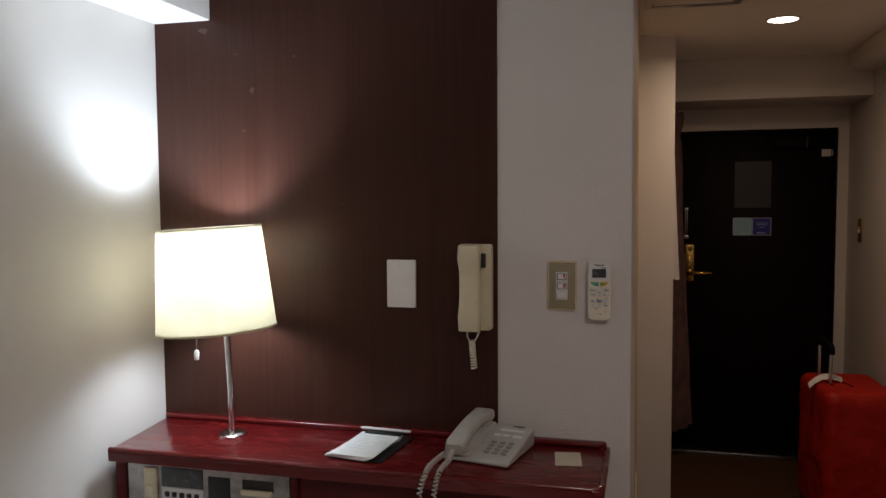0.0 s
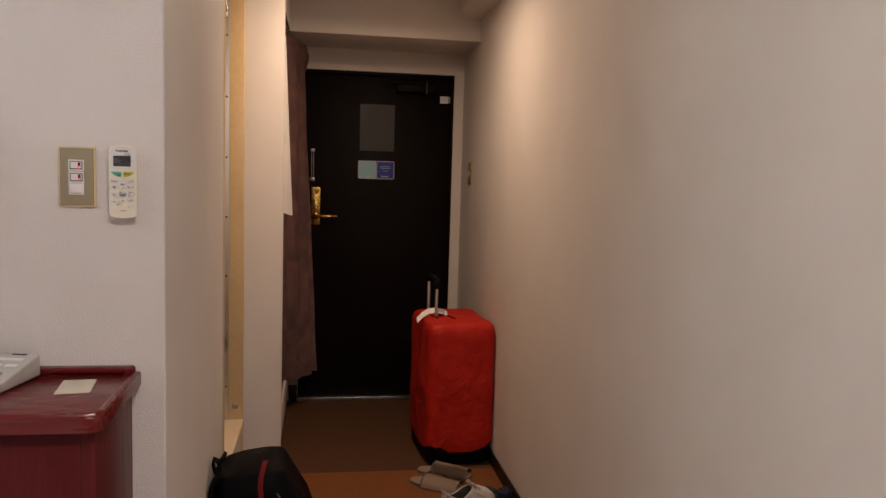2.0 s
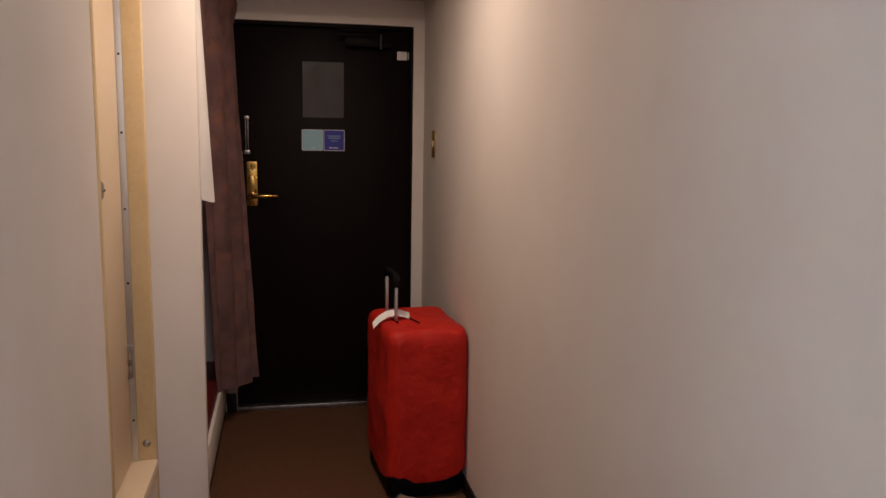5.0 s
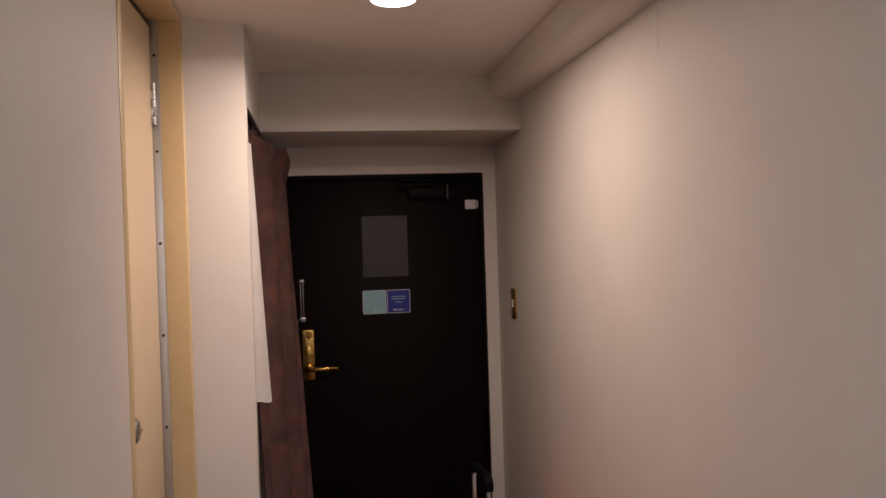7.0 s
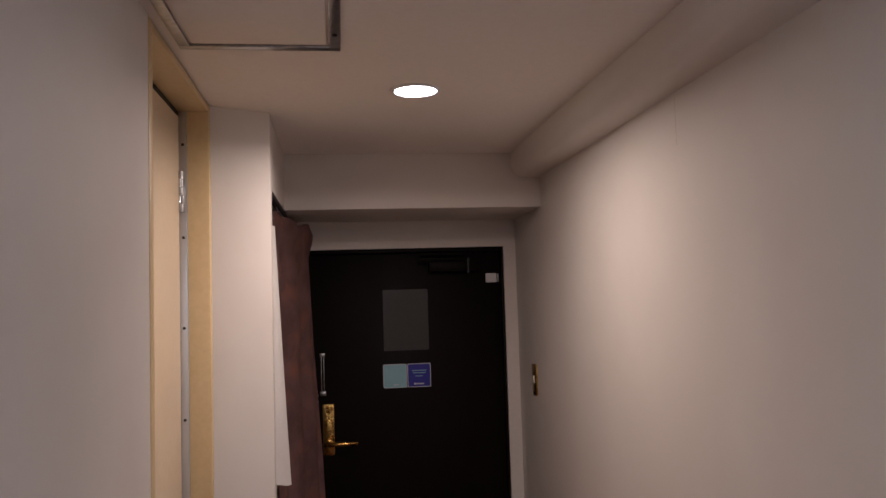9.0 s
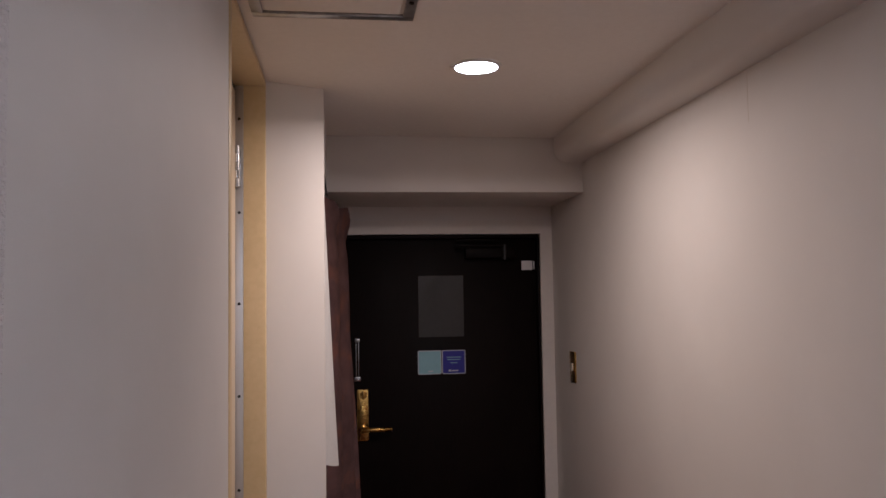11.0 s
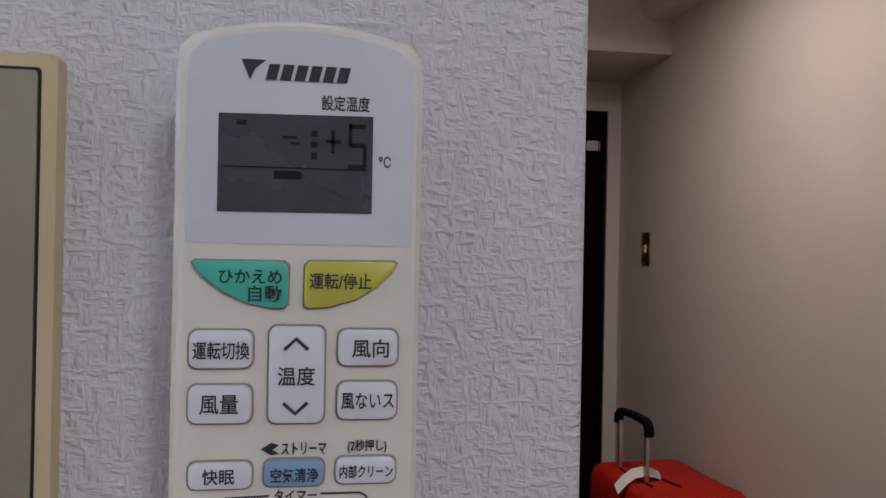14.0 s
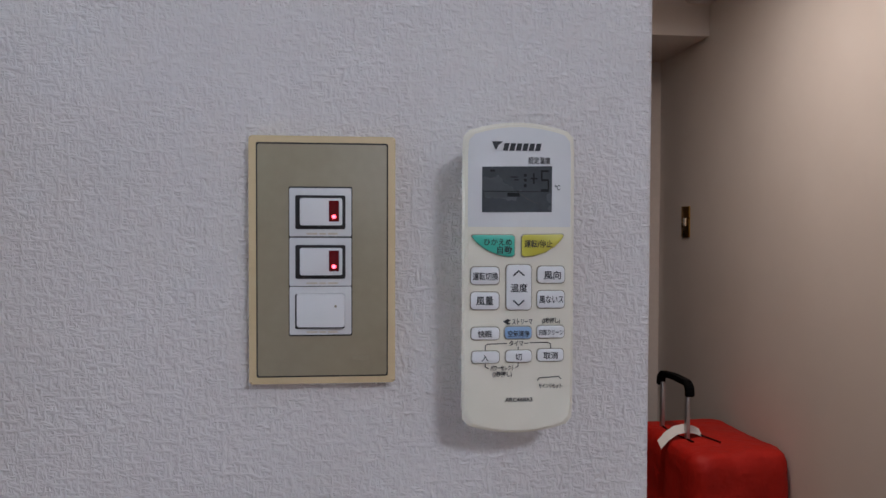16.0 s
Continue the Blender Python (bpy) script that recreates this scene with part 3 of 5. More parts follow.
part("panel", box(-0.136, 0.139, -0.146, 0.129, -0.004, 0.0, 0.001), CEILING, hatch)
part("latch", lathe([(0.0, -0.011), (0.005, -0.011), (0.005, -0.008), (0.0, -0.008)], 12), DARK_GAP, hatch).location = (0.156, 0.05, 0)
down = thing("downlight", pose(0.556, 1.470, CEIL), "round recessed ceiling downlight switched on", "ceiling light")
part("trim_ring", lathe([(0.056, -0.006), (0.064, -0.005), (0.066, 0.0), (0.056, 0.0), (0.056, -0.006)], 40), WHITE, down, "white trim ring")
part("diffuser", lathe([(0.0, -0.0045), (0.055, -0.0045), (0.055, -0.001), (0.0, -0.001)], 40), DOWNLIGHT, down, "glowing disc")
room = thing("room_light", pose(0.60, -1.8, ROOM_CEIL), "round white ceiling light of the room", "ceiling light")
part("diffuser", lathe([(0.0, -0.06), (0.20, -0.055), (0.24, -0.03), (0.24, 0.0), (0.0, 0.0)], 40), ROOM_GLASS, room)

# ---- closet: rail, curtain, towel ----
rail = thing("curtain_rail", pose(0, 0, 0), "dark curtain rail under the closet header", "rail")
part("track", box(0.140, 0.158, 1.775, 2.80, 1.972, 1.989, 0.003), DARK_GAP, rail)
part("end_cap", box(0.136, 0.162, 2.795, 2.813, 1.965, 1.989, 0.003), BLACK_PLASTIC, rail)


def hanging(nu, nv, place, thick):
    """A cloth sheet over a grid of (u, v) in 0..1, with real thickness."""
    bm = bmesh.new()
    grid = [[bm.verts.new(place(i / nu, j / nv)) for j in range(nv + 1)] for i in range(nu + 1)]
    for i in range(nu):
        for j in range(nv):
            bm.faces.new((grid[i][j], grid[i + 1][j], grid[i + 1][j + 1], grid[i][j + 1]))
    bmesh.ops.recalc_face_normals(bm, faces=list(bm.faces))
    bmesh.ops.solidify(bm, geom=list(bm.faces), thickness=thick)
    return bm


def curtain_place(u, v):
    # u along the gathered cloth towards the door, v downwards
    z = 1.957 - v * 1.767 + 0.012 * math.sin(u * 9)
    near = 2.05 + 0.46 * v
    y = near + u * (2.745 - near)
    fold = math.sin(u * 19 + 0.5 * v) * (0.020 + 0.006 * v) + math.sin(u * 43 + 1.4 * v) * 0.003
    fold *= 1 - 0.5 * math.exp(-((v - 0.055) / 0.03) ** 2)
    lean = u ** 1.3 * (0.050 + 0.082 * v) - 0.045 * (1 - u) ** 3
    flare = 0.030 * u * max(0.0, 1 - abs(v - 0.02) / 0.05)
    return (0.160 + fold + lean + flare + 0.006 * noise.noise(Vector((u * 6, v * 5, 2))), y, z)


curtain = thing("closet_curtain", pose(0, 0, 0), "mauve-brown floral curtain drawn aside at the closet", "curtain")
part("cloth", hanging(110, 60, curtain_place, 0.003), CURTAIN, curtain)
for k in range(7):
    part("hook", tube([(0.150, 2.06 + 0.11 * k, 1.972), (0.153, 2.06 + 0.11 * k, 1.96), (0.165, 2.06 + 0.11 * k, 1.948)], 0.002, 6), STEEL, curtain)


def towel_place(u, v):
    z = 1.90 - 0.775 * v + 0.008 * math.sin(5 * u)
    return (0.105 + u * (0.047 + 0.043 * v) + 0.004 * math.sin(9 * u + 2 * v), 1.79 + 0.10 * u, z)


towel = thing("white_garment", pose(0, 0, 0), "white cotton cloth hanging in the closet opening", "towel")
part("cloth", hanging(16, 24, towel_place, 0.004), TOWEL, towel)
clothes_rail = thing("clothes_rail", pose(0, 0, 0), "round steel clothes rail inside the closet", "rail")
part("bar", tube([(-0.499, 1.85, 1.905), (0.125, 1.85, 1.905)], 0.011, 12), STEEL, clothes_rail)
part("bar_end", turned(lathe([(0.0, 0), (0.022, 0), (0.020, 0.008), (0.0, 0.008)], 16), pose(-0.4995, 1.85, 1.905, 0, 90, 0)), CHROME, clothes_rail)
structure("closet_inner_board", box(-0.48, 0.10, 1.772, 1.788, 0.26, 1.99), surface("grey_board", (0.20, 0.19, 0.185), (0.25, 0.24, 0.23), 0.7), "grey lining board inside the closet", "panel")

# ---- desk that serves as headboard ----
desk = thing("headboard_desk", pose(0, 0, 0), "red-stained glossy wooden headboard counter against the wall", "desk")
top_bm = prism([(-1.255, -0.001), (-1.222, -0.306)] + [(-0.060 + 0.020 * math.sin(radians(a)), -0.286 - 0.020 * math.cos(radians(a))) for a in range(0, 91, 15)] + [(-0.040, -0.001)], 0.872, 0.900, 0.006, 3)
part("top", top_bm, RED_WOOD, desk)
part("front_lip", tube([(-1.221, -0.301, 0.898), (-0.9, -0.301, 0.898), (-0.5, -0.301, 0.898), (-0.068, -0.301, 0.898), (-0.052, -0.294, 0.898), (-0.045, -0.278, 0.898), (-0.045, -0.16, 0.898), (-0.045, -0.03, 0.898)], 0.0075, 10), RED_WOOD, desk)
part("back_rail", box(-1.252, -0.066, -0.026, -0.002, 0.900, 0.913, 0.004, 3), RED_WOOD, desk)
part("rail_end", lathe([(0.0, 0.898), (0.013, 0.898), (0.013, 0.910), (0.009, 0.914), (0.0, 0.914)], 16), RED_WOOD, desk).location = (-0.060, -0.016, 0)
part("side_panel", box(-0.078, -0.056, -0.276, -0.009, 0.0, 0.872, 0.002), RED_SIDE, desk)
part("side_panel", box(-1.225, -1.195, -0.276, -0.009, 0.0, 0.872, 0.002), RED_SIDE, desk)
part("front_panel", box(-0.735, -0.078, -0.274, -0.256, 0.0, 0.872, 0.002), RED_SIDE, desk)
part("front_panel", box(-1.195, -0.735, -0.274, -0.256, 0.0, 0.640, 0.002), RED_SIDE, desk)
part("stile", box(-0.752, -0.735, -0.282, -0.258, 0.640, 0.872, 0.002), RED_SIDE, desk)

radio = thing("bedside_radio_console", pose(-0.972, -0.276, 0.77), "grey metal radio and light control console in the headboard", "radio")
part("face_plate", box(-0.212, 0.218, -0.008, 0.10, -0.110, 0.100, 0.002), STEEL, radio, "dull grey metal face")
part("light_switch", box(-0.164, -0.130, -0.016, -0.007, 0.012, 0.090, 0.003), IVORY, radio, "ivory rocker switches")
part("rocker", box(-0.158, -0.136, -0.020, -0.015, 0.020, 0.046, 0.002), IVORY_PALE, radio)
part("display", box(-0.118, -0.006, -0.011, -0.007, 0.044, 0.092, 0.002), LCD, radio, "dark clock display window")
part("button_strip", box(-0.118, -0.006, -0.010, -0.007, 0.012, 0.042, 0.001), WHITE, radio)
for k in range(5):
    part("button", box(-0.108 + 0.02 * k, -0.097 + 0.02 * k, -0.014, -0.0095, 0.020, 0.032, 0.001), BLACK_PLASTIC, radio)
part("black_panel", box(0.008, 0.066, -0.011, -0.007, -0.02, 0.078, 0.002), BLACK_PLASTIC, radio, "black speaker panel")
part("key_slot", box(0.098, 0.178, -0.010, -0.0075, 0.052, 0.078, 0.001), DARK_GAP, radio)
part("key_lever", box(0.098, 0.176, -0.020, -0.009, 0.044, 0.056, 0.002), IVORY, radio, "ivory lever")

# ---- table lamp ----
table_lamp = thing("table_lamp", pose(-0.989, -0.122, 0.900), "lit table lamp with cream shade and chrome stem", "lamp")
part("base", lathe([(0.0, 0), (0.036, 0), (0.036, 0.003), (0.030, 0.007), (0.010, 0.009), (0.0, 0.009)], 32), CHROME, table_lamp, "round chrome foot")
part("stem", tube([(0, 0, 0.005), (-0.001, -0.003, 0.12), (-0.001, -0.013, 0.24), (-0.002, -0.030, 0.34)], 0.0085, 14), CHROME, table_lamp, "bent chrome stem")
part("socket", tube([(-0.002, -0.029, 0.335), (-0.013, -0.037, 0.372)], 0.016, 14), BLACK_PLASTIC, table_lamp)
r0, r1, tall = 0.147, 0.1277, 0.255
seat = pose(-0.0146, -0.038, 0.2805, 0, -3.5, 0)
shade = part("shade", turned(lathe([(r0, 0.0), (r1, tall), (r1 - 0.003, tall), (r0 - 0.003, 0.0), (r0, 0.0)], 64), seat), SHADE, table_lamp, "cream fabric drum shade glowing")
for r, z in ((r0, 0.0), (r1, tall - 0.003)):
    part("shade_ring", turned(lathe([(r + 0.0008, z - 0.001), (r + 0.0008, z + 0.004), (r - 0.004, z + 0.004), (r - 0.004, z - 0.001), (r + 0.0008, z - 0.001)], 64), seat), IVORY, shade)
for k in range(3):
    a = radians(20 + 120 * k)
    part("shade_spoke", turned(tube([(0, 0, tall - 0.030), (r1 * 0.6 * math.cos(a), r1 * 0.6 * math.sin(a), tall - 0.012), ((r1 - 0.003) * math.cos(a), (r1 - 0.003) * math.sin(a), tall - 0.002)], 0.0014, 6), seat), STEEL, shade)
part("pull_cord", tube([(-0.039, -0.092, 0.36), (-0.040, -0.0935, 0.232)], 0.0016, 6), STEEL, table_lamp)
part("cord_end", turned(lathe([(0.0, 0), (0.006, 0.002), (0.0065, 0.020), (0.003, 0.026), (0.0, 0.026)], 12), pose(-0.040, -0.0935, 0.210)), WHITE, table_lamp, "white pull-cord end")

# ---- note pad with pen ----
pad = thing("note_pad", pose(-0.606, -0.150, 0.900, 0, 0, -5), "white note pad on a black clip board with a pen", "notepad")
part("board", box(-0.058, 0.074, -0.094, 0.108, 0.0, 0.004, 0.001), BLACK_PLASTIC, pad, "black board")
for k, (turn, dx) in enumerate(((0.0, 0.0), (-1.5, -0.003), (-3.2, -0.006), (-5.0, -0.008))):
    part("sheet", turned(box(-0.056, 0.054, -0.098, 0.083, 0.0042, 0.0065, 0.0005), pose(dx, 0, 0.0022 * (3 - k), 0, 0, turn)), PAPER, pad)
part("clip", box(-0.045, 0.052, 0.070, 0.098, 0.010, 0.0165, 0.002), BLACK_PLASTIC, pad, "black clip")
GREY_PRINT = surface("grey_print", (0.48, 0.48, 0.48), (0.54, 0.54, 0.54), 0.8, bump=0)
for k in range(6):
    part("print_line", box(-0.035, 0.03 - 0.008 * (k % 3), 0.045 - 0.018 * k, 0.048 - 0.018 * k, 0.0131, 0.0134), GREY_PRINT, pad)
pen = thing("ballpoint_pen", pose(-0.592, -0.060, 0.9207, 0, 90, -4), "white ballpoint pen lying on the clip board", "pen")
part("barrel", tube([(0, 0, -0.070), (0, 0, -0.062), (0, 0, 0.06), (0, 0, 0.066)], [0.002, 0.0040, 0.0040, 0.0028], 12), WHITE, pen)
part("tip", tube([(0, 0, -0.076), (0, 0, -0.070)], [0.0006, 0.0018], 8), BLACK_PLASTIC, pen)

# ---- telephone ----
phone = thing("telephone", pose(-0.314, -0.112, 0.900, 0, 0, -11), "grey push-button desk telephone with coiled cord", "telephone")


def wedge(x0, x1, y0, y1, z0, h0, h1, bevel):
    bm = box(x0, x1, y0, y1, z0, 1)
    for v in bm.verts:
        if v.co.z > 0.5:
            v.co.z = h0 if v.co.y < (y0 + y1) / 2 else h1
    bmesh.ops.bevel(bm, geom=list(bm.edges), offset=bevel, segments=3, profile=0.5, affect="EDGES")
    return bm


part("body", wedge(-0.082, 0.080, -0.096, 0.090, 0.002, 0.012, 0.046, 0.005), PHONE, phone)
slope = math.degrees(math.atan2(0.034, 0.186))
face = pose(0, 0, 0.0298, slope, 0, 0)
part("cradle", turned(box(-0.078, -0.018, -0.090, 0.088, -0.004, 0.005, 0.004), face), PHONE, phone)
curve = []
for i in range(15):
    s = i / 14
    yy = -0.102 + 0.20 * s
    lift = 0.020 + 0.016 * math.sin(math.pi * s)
    w = 0.021 + 0.006 * (abs(2 * s - 1) ** 2)
    h = 0.011 + 0.006 * (abs(2 * s - 1) ** 3)
    if i in (0, 14):
        w, h = w * 0.8, h * 0.7
    curve.append([(-0.048 + a, yy, lift + b) for a, b in rounded(2 * w, 2 * h, min(w, h) * 0.6, 3)])
handset = part("handset", turned(loft(curve), face), PHONE, phone, "grey handset on its cradle")
part("ear_cup", turned(lathe([(0.0, 0), (0.022, 0), (0.024, 0.012), (0.0, 0.012)], 20), face @ pose(-0.048, 0.072, 0.004)), PHONE, handset)
part("mouth_cup", turned(lathe([(0.0, 0), (0.022, 0), (0.024, 0.012), (0.0, 0.012)], 20), face @ pose(-0.048, -0.074, 0.004)), PHONE, handset)
for i in range(4):
    for j in range(3):
        part("key", turned(prism(rounded(0.013, 0.009, 0.003), 0.0, 0.0045, 0.001), face @ pose(0.014 + 0.021 * j, -0.060 + 0.017 * i, 0.0006)), PHONE_KEY, phone)
for k, x in enumerate((0.008, 0.030, 0.058)):
    part("memory_label", turned(prism(rounded(0.018 if k < 2 else 0.024, 0.012, 0.002), 0, 0.001), face @ pose(x, 0.028, 0.0006)), WHITE, phone, "white paper label")
part("name_label", turned(prism(rounded(0.060, 0.012, 0.002), 0, 0.001), face @ pose(0.035, 0.056, 0.0006)), WHITE, phone, "white paper label")
part("logo_bar", turned(prism(rounded(0.028, 0.004, 0.001), 0, 0.001), face @ pose(0.045, 0.080, 0.0006)), DARK_GAP, phone)


def coil(path, r, turns, wire, seg=6):
    """A coiled cord along a smooth polyline."""
    pts = [Vector(p) for p in path]
    out, n = [], turns * 12
    for i in range(n + 1):
        s = i / n * (len(pts) - 1)
        k = min(int(s), len(pts) - 2)
        f = s - k
        p = pts[k].lerp(pts[k + 1], f)
        way = (pts[k + 1] - pts[k]).normalized()
        a = way.orthogonal().normalized()
        b = way.cross(a)
        ang = 2 * math.pi * turns * i / n
        out.append(p + r * (math.cos(ang) * a + math.sin(ang) * b))
    return tube(out, wire, seg)


hang = [(-0.388, -0.212, 0.930), (-0.402, -0.262, 0.925), (-0.412, -0.306, 0.913), (-0.420, -0.322, 0.870), (-0.428, -0.324, 0.79), (-0.438, -0.324, 0.70), (-0.452, -0.324, 0.69), (-0.458, -0.324, 0.78),
        (-0.452, -0.322, 0.870), (-0.440, -0.306, 0.913), (-0.425, -0.240, 0.911), (-0.412, -0.175, 0.914), (-0.404, -0.120, 0.914)]
back = pose(-0.314, -0.112, 0.900, 0, 0, -11).inverted()
hang = [tuple(back @ Vector((x + (0.023 if y < -0.25 else 0.006), y, z))) for x, y, z in hang]
smooth_hang = []
for a, b, c, d in zip([hang[0]] + hang, hang, hang[1:], hang[2:] + [hang[-1]]):
    for k in range(4):
        f = k / 4
        smooth_hang.append(tuple(0.5 * (2 * b[i] + (c[i] - a[i]) * f + (2 * a[i] - 5 * b[i] + 4 * c[i] - d[i]) * f * f + (3 * b[i] - a[i] - 3 * c[i] + d[i]) * f ** 3) for i in range(3)))
part("coiled_cord", coil(smooth_hang, 0.0046, 70, 0.0021, 5), PHONE, phone, "grey coiled cord")

card = thing("card", pose(-0.130, -0.121, 0.900, 0, 0, 7), "small beige card lying on the desk", "card")
part("sheet", box(-0.030, 0.030, -0.047, 0.047, 0.0005, 0.002, 0.0004), CARD, card)

# ---- things on the desk wall ----
blank = thing("blank_plate", on_wall(-0.564, -0.004, 1.2875), "blank white cover plate on the dark panel", "plate")
part("cover", prism(rounded(0.075, 0.121, 0.0022), 0.0, 0.009, 0.0022, 3), WHITE, blank)

phone2 = thing("intercom_handset", on_wall(-0.370, -0.004, 1.284), "ivory wall intercom handset with a short coiled cord", "intercom")
part("base", prism([(x + 0.010, y) for x, y in rounded(0.066, 0.212, 0.006)], 0.0, 0.026, 0.004), IVORY, phone2)
rings = []
for s, w, h in ((-0.108, 0.052, 0.014), (-0.104, 0.058, 0.030), (-0.070, 0.060, 0.036), (-0.040, 0.056, 0.026), (0.0, 0.055, 0.024), (0.045, 0.056, 0.026), (0.072, 0.060, 0.037), (0.104, 0.058, 0.032), (0.108, 0.052, 0.016)):
    rings.append([(-0.007 + a * 0.9, s, 0.030 + h / 2 + b) for a, b in rounded(w, h, 0.006, 3)])
part("handset", loft(rings), IVORY, phone2, "ivory handset")
part("hook_switch", box(0.018, 0.030, 0.05, 0.085, 0.024, 0.034, 0.002), BLACK_PLASTIC, phone2)
part("cord_tail", tube([(-0.016, -0.106, 0.03), (-0.018, -0.122, 0.026), (-0.012, -0.140, 0.018)], 0.0022, 8), IVORY_PALE, phone2)
part("cord_tail", tube([(0.012, -0.104, 0.014), (0.006, -0.122, 0.014), (-0.004, -0.140, 0.014)], 0.0022, 8), IVORY_PALE, phone2)
part("coiled_cord", coil([(-0.008, -0.135, 0.016), (-0.006, -0.165, 0.017), (-0.003, -0.205, 0.016)], 0.0062, 11, 0.0027, 6), IVORY_PALE, phone2, "ivory coiled cord")

# light switches
S = 0.0002655
switch = thing("light_switch_plate", on_wall(-0.1565, 0.0, 1.2905), "beige light switch plate with three white rockers, two lit red", "switch")
part("rim", prism(rounded(259 * S, 442 * S, 0.0012), 0.0, 0.0062, 0.0013, 3), TAN_RIM, switch, "tan plastic rim")
part("groove", prism(rounded(233 * S, 418 * S, 0.001), 0.005, 0.0064), DARK_GAP, switch)
part("plate", prism(rounded(228 * S, 412 * S, 0.001), 0.006, 0.0070, 0.0004), BEIGE_PLATE, switch, "beige metal plate")
MX = -0.0009
part("module_gap", prism(rounded(112 * S, 266 * S, 0.0008), 0.0068, 0.0073), DARK_GAP, switch).location = (MX, -2 * S, 0)
for k, py in enumerate((371, 459, 546)):
    v, lit = (456.5 - py) * S, k < 2
    module = part("module", prism([(a + MX, b + v) for a, b in rounded(109 * S, 85.5 * S, 0.0006)], 0.0068, 0.0080, 0.0003), GREY_WHITE, switch)
    # dark plate: border of the lit rockers, painted shadow beside the third
    part("recess_and_shadow", prism([(a + MX - (0 if lit else 0.0003), b + v - (0 if lit else 0.0003)) for a, b in rounded((88 if lit else 87) * S, (60 if lit else 62) * S, 0.0008)], 0.0078, 0.0083), DARK_GAP, module)
    rocker = part("rocker", turned(prism(rounded((74 if lit else 84) * S, (48 if lit else 59) * S, 0.0009), 0.0, 0.0030, 0.0007, 2), pose(MX + (0.0003 if lit else 0.0003), v + (0.0002 if lit else 0.0003), 0.0078, 0, 2.5 if lit else -3, 0)), WHITE, module)
    if lit:
        part("lamp_window", prism([(a + MX + 24 * S, b + v + 2 * S) for a, b in rounded(18 * S, 37 * S, 0.0004)], 0.0100, 0.01075), RED_WINDOW, rocker)
        part("neon", turned(lathe([(0.0, 0), (0.0010, 0), (0.0007, 0.0004), (0.0, 0.0004)], 10), pose(MX + 24 * S, v - 8 * S, 0.0107)), RED_LED, rocker)
    else:
        part("dot", turned(lathe([(0.0, 0), (0.0006, 0), (0.0005, 0.0003), (0.0, 0.0003)], 10), pose(MX + 27 * S, v + 9 * S, 0.0117)), BEIGE_PLATE, rocker)
    for x0, x1 in ((-0.0065, -0.0015), (-0.0005, 0.0025), (0.0035, 0.0080)):
        part("name_bar", box(MX + x0, MX + x1, v - 0.0105, v - 0.0097, 0.0079, 0.0081), CARD, module)
part("maker_mark", box(0.014, 0.022, -0.0475, -0.0455, 0.0069, 0.0072), BEIGE_PLATE, switch)

# remote control in its holder
R, FACE = 0.000264, 0.027
remote = thing("air_conditioner_remote", on_wall(-0.0655, 0.0, 1.282), "ivory air-conditioner remote control in a wall holder", "remote control")


def at(px, py):
    return ((px - 922.1) * R, 0.0418 - (py - 332) * 0.0002565)


def spot(px, py, z=FACE):
    return pose(*at(px, py), z)


def outline(x0, x1, top, shoulder, low, bottom, r=12, n=8):
    cx, hw = (x0 + x1) / 2, (x1 - x0) / 2
    pts = []
    for i in range(n + 1):
        a = -1 + 2 * i / n
        pts.append(at(cx - a * (hw - r), top + (shoulder - top) * a * a))
    pts.append(at(x0 + 2, shoulder + r * 0.9))
    pts.append(at(x0, shoulder + 3 * r))
    pts.append(at(x0, low - 3 * r))
    pts.append(at(x0 + 1.5, low - r))
    for i in range(n + 1):
        a = -1 + 2 * i / n
        pts.append(at(cx + a * (hw - r), bottom - (bottom - low) * a * a))
    pts.append(at(x1 - 1.5, low - r))
    pts.append(at(x1, low - 3 * r))
    pts.append(at(x1, shoulder + 3 * r))
    pts.append(at(x1 - 2, shoulder + r * 0.9))
    return pts


def inset(pts, d):
    cx, cy = sum(p[0] for p in pts) / len(pts), sum(p[1] for p in pts) / len(pts)
    sx = 1 - d / max(abs(p[0] - cx) for p in pts)
    sy = 1 - d / max(abs(p[1] - cy) for p in pts)
    return [(cx + (x - cx) * sx, cy + (y - cy) * sy) for x, y in pts]


whole = outline(820, 1018, 212, 227, 757, 771)
body = loft([[(x, y, z) for x, y in inset(whole, d)] for d, z in ((0.0075, 0.007), (0.0045, 0.009), (0.0025, 0.0145), (0.0010, 0.0210), (0.0002, 0.0242), (0.0, 0.0253), (0.0012, 0.0264))])
part("body", body, IVORY_PALE, remote)
part("holder", prism([(x, y - 0.004) for x, y in rounded(0.044, 0.086, 0.004)], 0.0, 0.009, 0.001), IVORY_PALE, remote, "ivory wall holder")
seam = outline(828, 1012, 219.5, 233, 753, 765)
part("seam", prism(seam, 0.0255, 0.02635), TAN_RIM, remote)
front = outline(829.5, 1010.5, 221, 234, 752, 763.5)
part("front_face", prism(front, 0.0258, FACE - 0.0003), IVORY_PALE, remote)
upper = sorted([p for p in front if p[1] > at(0, 300)[1]], key=lambda p: -p[0])
panel_pts = [at(1010.5, 399)] + upper + [at(829.5, 399)]
part("display_panel", prism(panel_pts, FACE - 0.0004, FACE - 0.0001), GREY_WHITE, remote, "grey-white display panel")
lcd = part("display", prism([at(854, 373), at(977, 372), at(977, 290), at(854, 292)], FACE - 0.0003, FACE + 0.0001), LCD, remote, "dark liquid crystal display")
